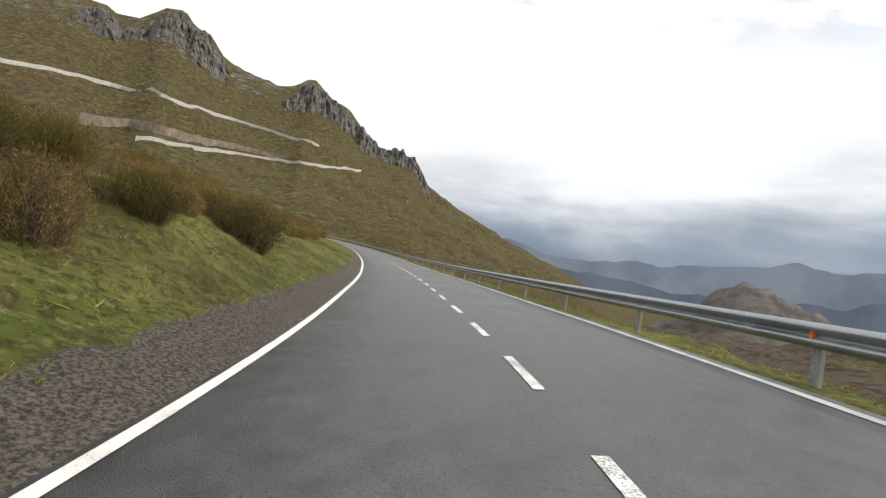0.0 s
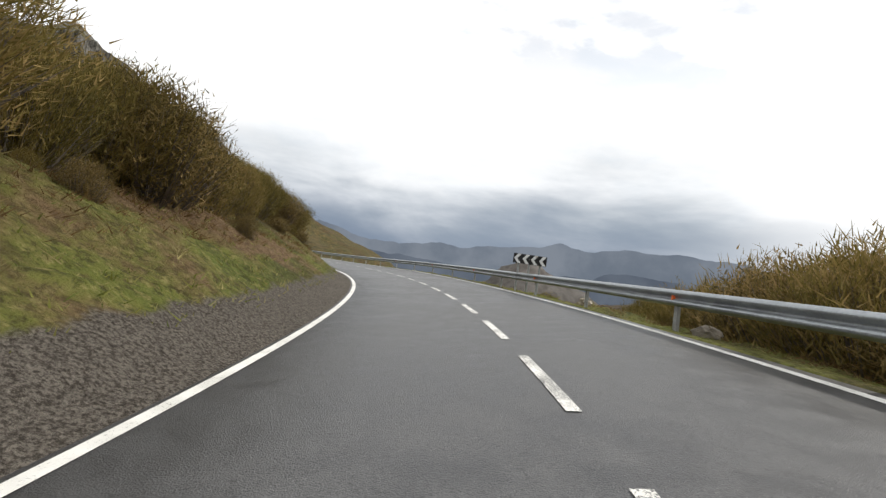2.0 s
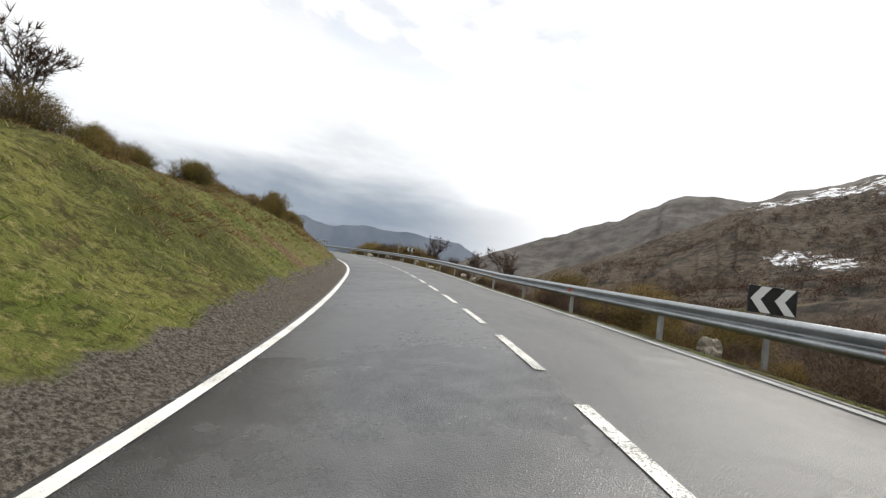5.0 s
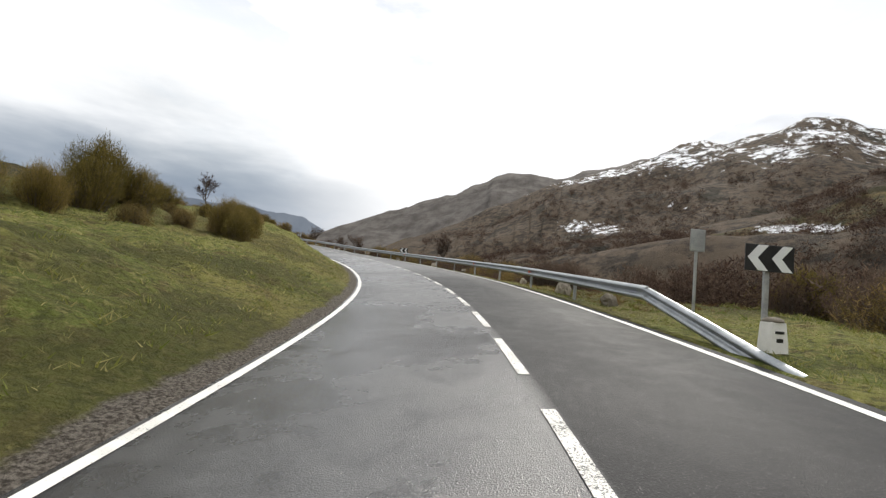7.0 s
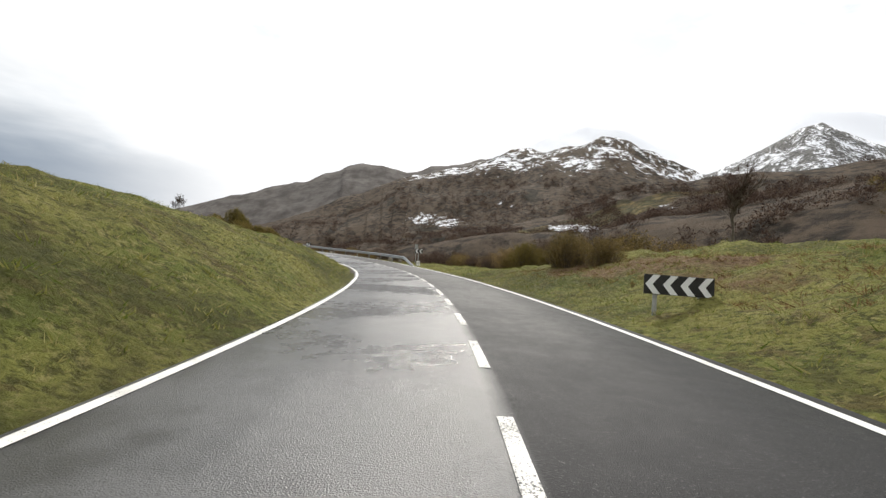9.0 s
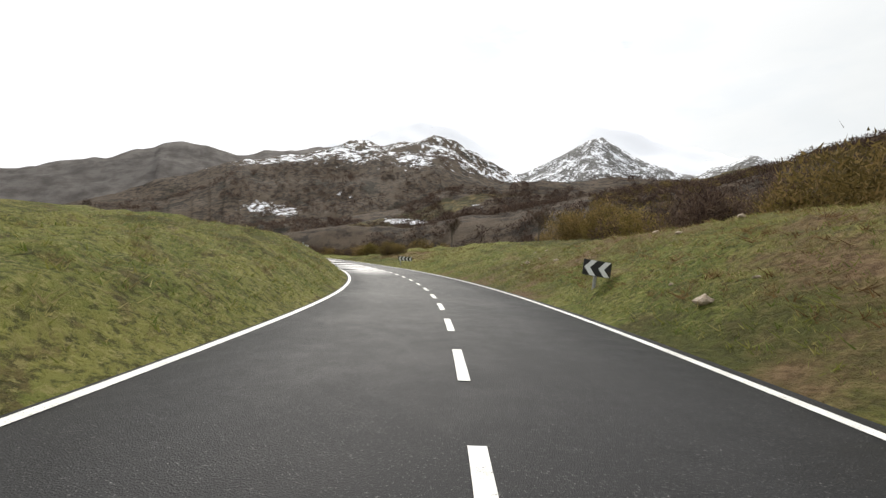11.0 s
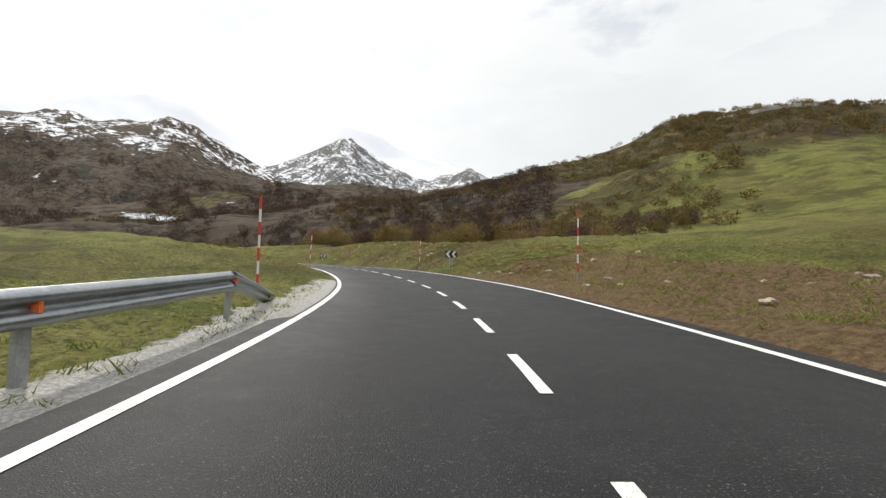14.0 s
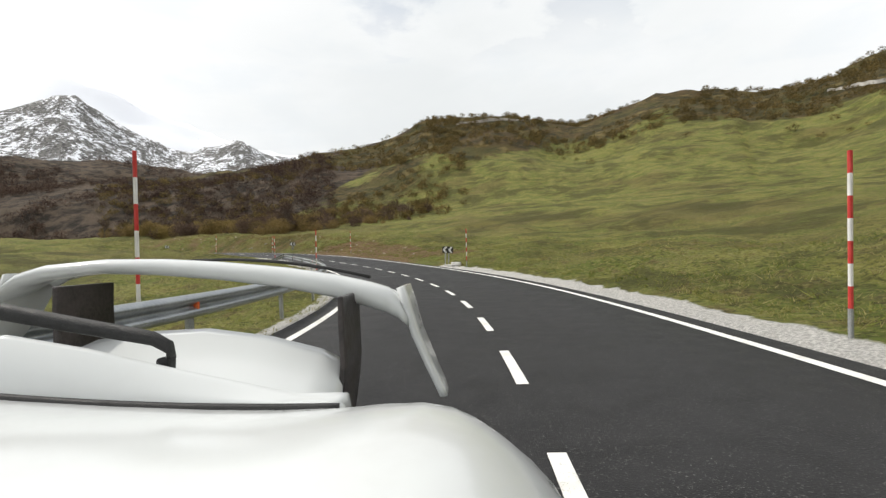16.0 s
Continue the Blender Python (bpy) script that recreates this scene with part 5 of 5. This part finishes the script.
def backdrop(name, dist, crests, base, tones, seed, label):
    """Mountains many kilometres off, as glowing sheets with the haze put into their colour."""
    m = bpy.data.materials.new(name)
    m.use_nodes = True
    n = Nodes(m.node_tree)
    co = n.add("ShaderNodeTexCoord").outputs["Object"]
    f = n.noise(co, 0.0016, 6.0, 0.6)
    # self-lit blue tones stand in for the haze over the valley
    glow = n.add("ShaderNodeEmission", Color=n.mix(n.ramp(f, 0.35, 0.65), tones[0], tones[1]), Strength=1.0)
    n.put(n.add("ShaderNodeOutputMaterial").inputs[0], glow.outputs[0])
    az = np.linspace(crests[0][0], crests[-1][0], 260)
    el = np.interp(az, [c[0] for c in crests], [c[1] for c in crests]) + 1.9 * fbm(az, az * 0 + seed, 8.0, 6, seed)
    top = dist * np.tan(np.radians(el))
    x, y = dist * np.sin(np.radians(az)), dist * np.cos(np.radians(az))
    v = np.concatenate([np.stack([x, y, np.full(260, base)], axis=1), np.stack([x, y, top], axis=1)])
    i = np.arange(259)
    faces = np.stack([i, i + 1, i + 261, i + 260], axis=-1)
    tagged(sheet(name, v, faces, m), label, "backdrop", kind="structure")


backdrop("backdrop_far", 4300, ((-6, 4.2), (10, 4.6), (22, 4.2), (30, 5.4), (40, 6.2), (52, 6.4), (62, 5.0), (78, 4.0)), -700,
         ((0.15, 0.18, 0.225), (0.22, 0.25, 0.295)), 5, "mountain range far across the valley, its blue-grey haze painted in")
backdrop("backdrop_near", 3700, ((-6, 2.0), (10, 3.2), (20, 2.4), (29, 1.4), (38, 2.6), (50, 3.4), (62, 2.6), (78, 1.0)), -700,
         ((0.095, 0.115, 0.15), (0.14, 0.165, 0.205)), 9, "mountain spurs far across the valley, painted dark blue for haze")


# ---- the white sports car, where it comes to stand at the end ----
def car_paint(n, co, rand):
    fine = n.noise(co, 40.0, 3.0)
    dirt = n.noise(co, 3.0, 5.0)
    return n.mix(n.ramp(dirt, 0.5, 0.8), (0.6, 0.62, 0.615), (0.54, 0.55, 0.54)), n.ramp(fine, 0.3, 0.7, 0.1, 0.16), None, 0


PEARL = material("white_car_paint", car_paint, 0.12, spec=0.6)
CARBON = worn("dark_wing_strut", (0.02, 0.018, 0.018), (0.06, 0.05, 0.048), 12.0, 0.4)
RUBBER = worn("black_rubber", (0.012, 0.012, 0.012), (0.03, 0.03, 0.03), 30.0, 0.65)
ALLOY = worn("silver_alloy", (0.45, 0.46, 0.47), (0.6, 0.6, 0.61), 6.0, 0.3, 0.9)
TINTED = worn("dark_glass", (0.01, 0.012, 0.014), (0.02, 0.022, 0.025), 4.0, 0.05, 0.0, 0.0002, 0.8)
TAIL_RED = worn("red_lamp", (0.35, 0.01, 0.012), (0.45, 0.02, 0.02), 15.0, 0.15)
LAMP = worn("clear_lamp", (0.5, 0.52, 0.54), (0.7, 0.71, 0.72), 15.0, 0.1, 0.3)

END = ROWS[-1]
car = new("sports_car")
car.matrix_world = pose(END[1], END[2], END[3], 90 + END[4] - 1.17, 0, -(END[6] + 2.2)) @ pose(0, 0, 0, 0, 0, END[5] - 1.78) @ pose(0, 0, 0, -90, 0, 0) \
    @ Matrix.Translation((0, 0, -1.18))
tagged(car, "low white sports car with a rear wing on the road", "car")
# the car's own axes: x to its left side, y to its tail, z up from the road; its middle lies at x = MID
MID = -0.66


def loft(rings, mat, name, parent, label="", closed=True, cap=True):
    n, k = len(rings), len(rings[0])
    bm = bmesh.new()
    rows = [[bm.verts.new(p) for p in ring] for ring in rings]
    for a, b in zip(rows[:-1], rows[1:]):
        for i in range(k if closed else k - 1):
            j = (i + 1) % k
            bm.faces.new((a[i], a[j], b[j], b[i]))
    if cap:
        bm.faces.new(rows[0][::-1])
        bm.faces.new(rows[-1])
    bmesh.ops.recalc_face_normals(bm, faces=bm.faces)
    for f in bm.faces:
        f.smooth = True
    return part(name, bm, mat, parent, label)


def ring(y, half, low, high, power=3.2, count=28, mid=MID, crown=0.0):
    """A rounded section of the body at y."""
    out = []
    zc, zh = (low + high) / 2, (high - low) / 2
    for i in range(count):
        a = 2 * math.pi * i / count
        c, s = math.cos(a), math.sin(a)
        x = half * math.copysign(abs(c) ** (2 / power), c)
        z = zh * math.copysign(abs(s) ** (2 / power), s)
        if s > 0:
            z += crown * abs(c) ** 3 * zh
        out.append((mid + x, y, zc + z))
    return out


BODY = ((-2.75, 0.5, 0.3, 0.5), (-2.65, 0.68, 0.2, 0.58), (-2.35, 0.8, 0.16, 0.66), (-1.9, 0.85, 0.15, 0.74), (-1.4, 0.85, 0.15, 0.8),
        (-0.8, 0.84, 0.15, 0.84), (-0.3, 0.845, 0.15, 0.87), (0.1, 0.85, 0.15, 0.885), (0.45, 0.84, 0.16, 0.885), (0.75, 0.78, 0.18, 0.87),
        (1.0, 0.7, 0.22, 0.83), (1.2, 0.64, 0.28, 0.78), (1.26, 0.58, 0.34, 0.7))
body = loft([ring(*b, 3.4, 40, MID, 0.03) for b in BODY], PEARL, "body", car, "glossy white body with swelling rear wings")
# rear deck with a swelling over each wheel: out from the middle and fall below the swelling; then y, height of the swelling, depth of the hollow between
DECK = ((0, -0.062), (0.2, -0.058), (0.34, -0.046), (0.46, -0.026), (0.54, -0.008), (0.61, 0.0), (0.66, -0.006), (0.7, -0.022), (0.74, -0.046), (0.776, -0.074), (0.81, -0.108),
        (0.838, -0.15), (0.858, -0.22), (0.866, -0.34), (0.86, -0.5))
LENGTHS = ((-1.35, 0.8, 1), (-1.0, 0.87, 1), (-0.6, 0.925, 1), (-0.3, 0.945, 1), (0.1, 0.956, 1), (0.35, 0.962, 1), (0.52, 0.963, 1), (0.62, 0.96, 0.95), (0.7, 0.95, 0.85), (0.78, 0.93, 0.68),
           (0.85, 0.904, 0.48), (0.93, 0.872, 0.35), (1.02, 0.83, 0.3), (1.1, 0.78, 0.3), (1.17, 0.71, 0.3))
rings = []
for y, top, deep in LENGTHS:
    half = [(q * (1 - 0.1 * max(0.0, y - 0.7)), top + (fall * deep if q < 0.61 else fall)) for q, fall in DECK]
    rings.append([(MID - q, y, z) for q, z in half[::-1]] + [(MID + q, y, z) for q, z in half[1:]])
loft(rings, PEARL, "rear_deck", body, "white deck swelling into rounded arches over the wheels", False, False)
CABIN = ((-1.55, 0.5, 0.7, 0.78), (-1.2, 0.6, 0.7, 0.92), (-0.85, 0.6, 0.7, 1.05), (-0.55, 0.57, 0.7, 1.07), (-0.2, 0.53, 0.7, 1.0), (0.15, 0.47, 0.7, 0.93),
         (0.5, 0.4, 0.7, 0.89))
cabin = loft([ring(*c, 2.8, 28) for c in CABIN], PEARL, "cabin", car, "white roof running into the engine cover")
# engine cover, rising to a lip at the tail
rings = []
for k in range(9):
    f = k / 8
    y = 0.93 + 0.29 * f
    top = 0.9 + 0.08 * f ** 0.9 - (0.03 if k == 8 else 0.0)
    half = 0.4 - 0.03 * f
    side = ((1, 0.74), (1, top - 0.09), (0.96, top - 0.066), (0.82, top - 0.042), (0.45, top - 0.014))
    rings.append([(MID - half * c, y, z) for c, z in side] + [(MID, y, top)] + [(MID + half * c, y, z) for c, z in side[::-1]])
cover = loft(rings, PEARL, "engine_cover", car, "white engine cover with a raised tail lip")
bm = bmesh.new()
bm.faces.new([bm.verts.new(p) for p in ((MID - 0.5, -1.42, 0.84), (MID + 0.5, -1.42, 0.84), (MID + 0.46, -0.93, 1.055), (MID - 0.46, -0.93, 1.055))])
glass = part("windscreen", bm, TINTED, cabin, "dark windscreen")
for side in (-1, 1):
    bm = bmesh.new()
    pts = ((-1.1, 0.88), (-0.35, 0.9), (-0.42, 1.03), (-0.8, 1.04))
    quad = [bm.verts.new((MID + side * (0.612 - max(0.0, z - 0.9) * 0.45), y, z)) for y, z in pts]
    bm.faces.new(quad)
    part("side_window", bm, TINTED, cabin, "dark side window")
# lid that rises behind the shut line
LID = ((-1.1, 0.88), (-1.03, 0.972), (-0.94, 0.99), (-0.76, 0.968), (-0.57, 0.934), (-0.35, 0.9), (-0.26, 0.886), (-0.22, 0.88))
rings, shut = [], []
for k in range(41):
    x = -1.09 + 0.87 * k / 40
    top = float(np.interp(x, [q[0] for q in LID], [q[1] for q in LID]))
    low = 0.878 + 0.014 * min(1.0, abs(x - MID) / 0.43) ** 2
    top = max(top, low + 0.009)
    rings.append([(x, 0.854, low - 0.05), (x, 0.854, low + 0.006), (x, 0.868, low + 0.4 * (top - low)), (x, 0.895, top - 0.004), (x, 0.91, top), (x, 0.925, top - 0.006), (x, 0.96, 0.85)])
    shut.append([(x, 0.845, low - 0.03), (x, 0.845, low + 0.003), (x, 0.8535, low + 0.006), (x, 0.8535, low - 0.03)])
lid = loft(rings, PEARL, "engine_lid", car, "white lid rising to the middle of the tail")
loft(shut, RUBBER, "seam", lid, "thin dark shut line")

# arched wing: across, height of the top, thickness at the nose
SPAN = ((-1.31, 1.03, 0.03), (-1.29, 1.075, 0.05), (-1.25, 1.108, 0.062), (-1.18, 1.13, 0.064), (-1.02, 1.15, 0.06), (-0.85, 1.157, 0.066), (-0.68, 1.155, 0.072),
        (-0.5, 1.147, 0.08), (-0.35, 1.133, 0.09), (-0.25, 1.117, 0.1), (-0.2, 1.104, 0.1), (-0.165, 1.075, 0.085), (-0.14, 1.03, 0.055))
spans = []
for x, top, thick in SPAN:
    sec = []
    for i in range(16):
        q = 2 * math.pi * i / 16
        c = (1 - math.cos(q)) / 2
        sec.append((x, 1.22 + 0.19 * c, top - thick / 2 + thick / 2 * math.sin(q) * (1.15 - 0.75 * c) - 0.3 * thick * c * (1 if math.sin(q) > 0 else -0.6) + 0.01 * c))
    spans.append(sec)
wing = loft(spans, PEARL, "rear_wing", car, "arched white rear wing")
loft([[(-1.06 + 0.78 * k / 12, 1.4 + a, 1.15 - 0.04 * (k / 6 - 1) ** 2 + b) for a, b in ((-0.012, -0.004), (0.012, -0.004), (0.012, 0.005), (-0.012, 0.005))]
      for k in range(13)], RUBBER, "lip", wing, "black trailing lip")
for sign in (1, -1):
    rings = []
    for x, z, deep in ((-0.165, 1.09, 0.18), (-0.145, 1.04, 0.18), (-0.12, 0.965, 0.165), (-0.08, 0.885, 0.14), (-0.045, 0.82, 0.11), (-0.035, 0.8, 0.09)):
        x = x if sign > 0 else 2 * MID - 0.13 - x
        rings.append([(x - 0.009, 1.235, z), (x + 0.007, 1.23, z + 0.004), (x + 0.011, 1.24, z + 0.004), (x + 0.011, 1.23 + deep, z + 0.004), (x - 0.009, 1.23 + deep, z)])
    loft(rings, PEARL, "end_plate", wing, "white end plate leaning out")
for x in (-0.286, -1.01):
    bm = bmesh.new()
    box(bm, (0.014, 0.19, 0.34), pose(x, 1.195, 0.905), 0.005)
    bmesh.ops.subdivide_edges(bm, edges=[e for e in bm.edges if e.calc_length() > 0.2], cuts=5)
    for v in bm.verts:
        v.co.x += 0.006 * math.sin((v.co.z - 0.8) * 18)
    part("strut", bm, CARBON, car, "dark upright carrying the wing")
# rear wiper lying across the engine cover
ARM = ((-1.16, 1.06), (-1.03, 1.035), (-0.9, 1.018), (-0.78, 1.002), (-0.7, 0.992), (-0.65, 0.985), (-0.615, 0.968), (-0.61, 0.945))
wiper = loft([[(x, 0.95 + 0.016 * math.cos(q * math.pi / 4), z + (0.02 - 0.006 * i / 7) * math.sin(q * math.pi / 4)) for q in range(8)] for i, (x, z) in enumerate(ARM)],
             RUBBER, "wiper", car, "black wiper arm")
bm = bmesh.new()
box(bm, (0.03, 0.03, 0.05), pose(-0.622, 0.95, 0.922), 0.008)
part("wiper_tip", bm, RUBBER, wiper)
bm = bmesh.new()
box(bm, (0.5, 0.014, 0.022), pose(-1.0, 0.93, 0.965, 0, 9, 0), 0.004)
part("wiper_blade", bm, RUBBER, wiper)


def wheel(x, y, side):
    w = part("wheel", bmesh.new(), ALLOY, car)
    bm = bmesh.new()
    tube(bm, 0.2, 0.2, 0.19, pose(0, 0, 0, 0, 90, 0), 24)
    for k in range(8):
        box(bm, (0.02, 0.035, 0.2), pose(side * 0.09, 0, 0, k * 45, 0, 0) @ Matrix.Translation((0, 0, 0.1)), 0.004)
    me = bpy.data.meshes.new("wheel_rim")
    bm.to_mesh(me)
    bm.free()
    me.materials.append(ALLOY)
    w.data = me
    w.location = (x, y, 0.3)
    verts, faces, seg = [], [], 40
    prof = [(0.21, -0.1), (0.27, -0.115), (0.295, -0.1), (0.302, -0.05), (0.302, 0.05), (0.295, 0.1), (0.27, 0.115), (0.21, 0.1)]
    for k in range(seg):
        a = 2 * math.pi * k / seg
        verts += [(o, r * math.cos(a), r * math.sin(a)) for r, o in prof]
    n = len(prof)
    for k in range(seg):
        for i in range(n):
            faces.append((k * n + i, k * n + (i + 1) % n, ((k + 1) % seg) * n + (i + 1) % n, ((k + 1) % seg) * n + i))
    t = sheet("tyre", verts, faces, RUBBER, True)
    t.parent = w


for y in (-2.02, 0.4):
    for side in (-1, 1):
        wheel(MID + side * 0.74, y, side)
for side in (-1, 1):
    for y, mat, name, label, z in ((1.25, TAIL_RED, "tail_light", "round red tail lamp", 0.66), (-2.6, LAMP, "headlight", "clear headlamp", 0.52)):
        bm = bmesh.new()
        bmesh.ops.create_uvsphere(bm, u_segments=18, v_segments=10, radius=0.075)
        ob = part(name, bm, mat, car, label)
        ob.location = (MID + side * 0.38, y - (0.03 if y > 0 else -0.1), z - 0.06)
        ob.scale = (1, 0.5, 1)
    bm = bmesh.new()
    bmesh.ops.create_uvsphere(bm, u_segments=16, v_segments=10, radius=0.09)
    ob = part("mirror", bm, PEARL, car, "white door mirror")
    ob.location = (MID + side * 0.86, -1.15, 0.9)
    ob.scale = (1.1, 0.7, 0.75)
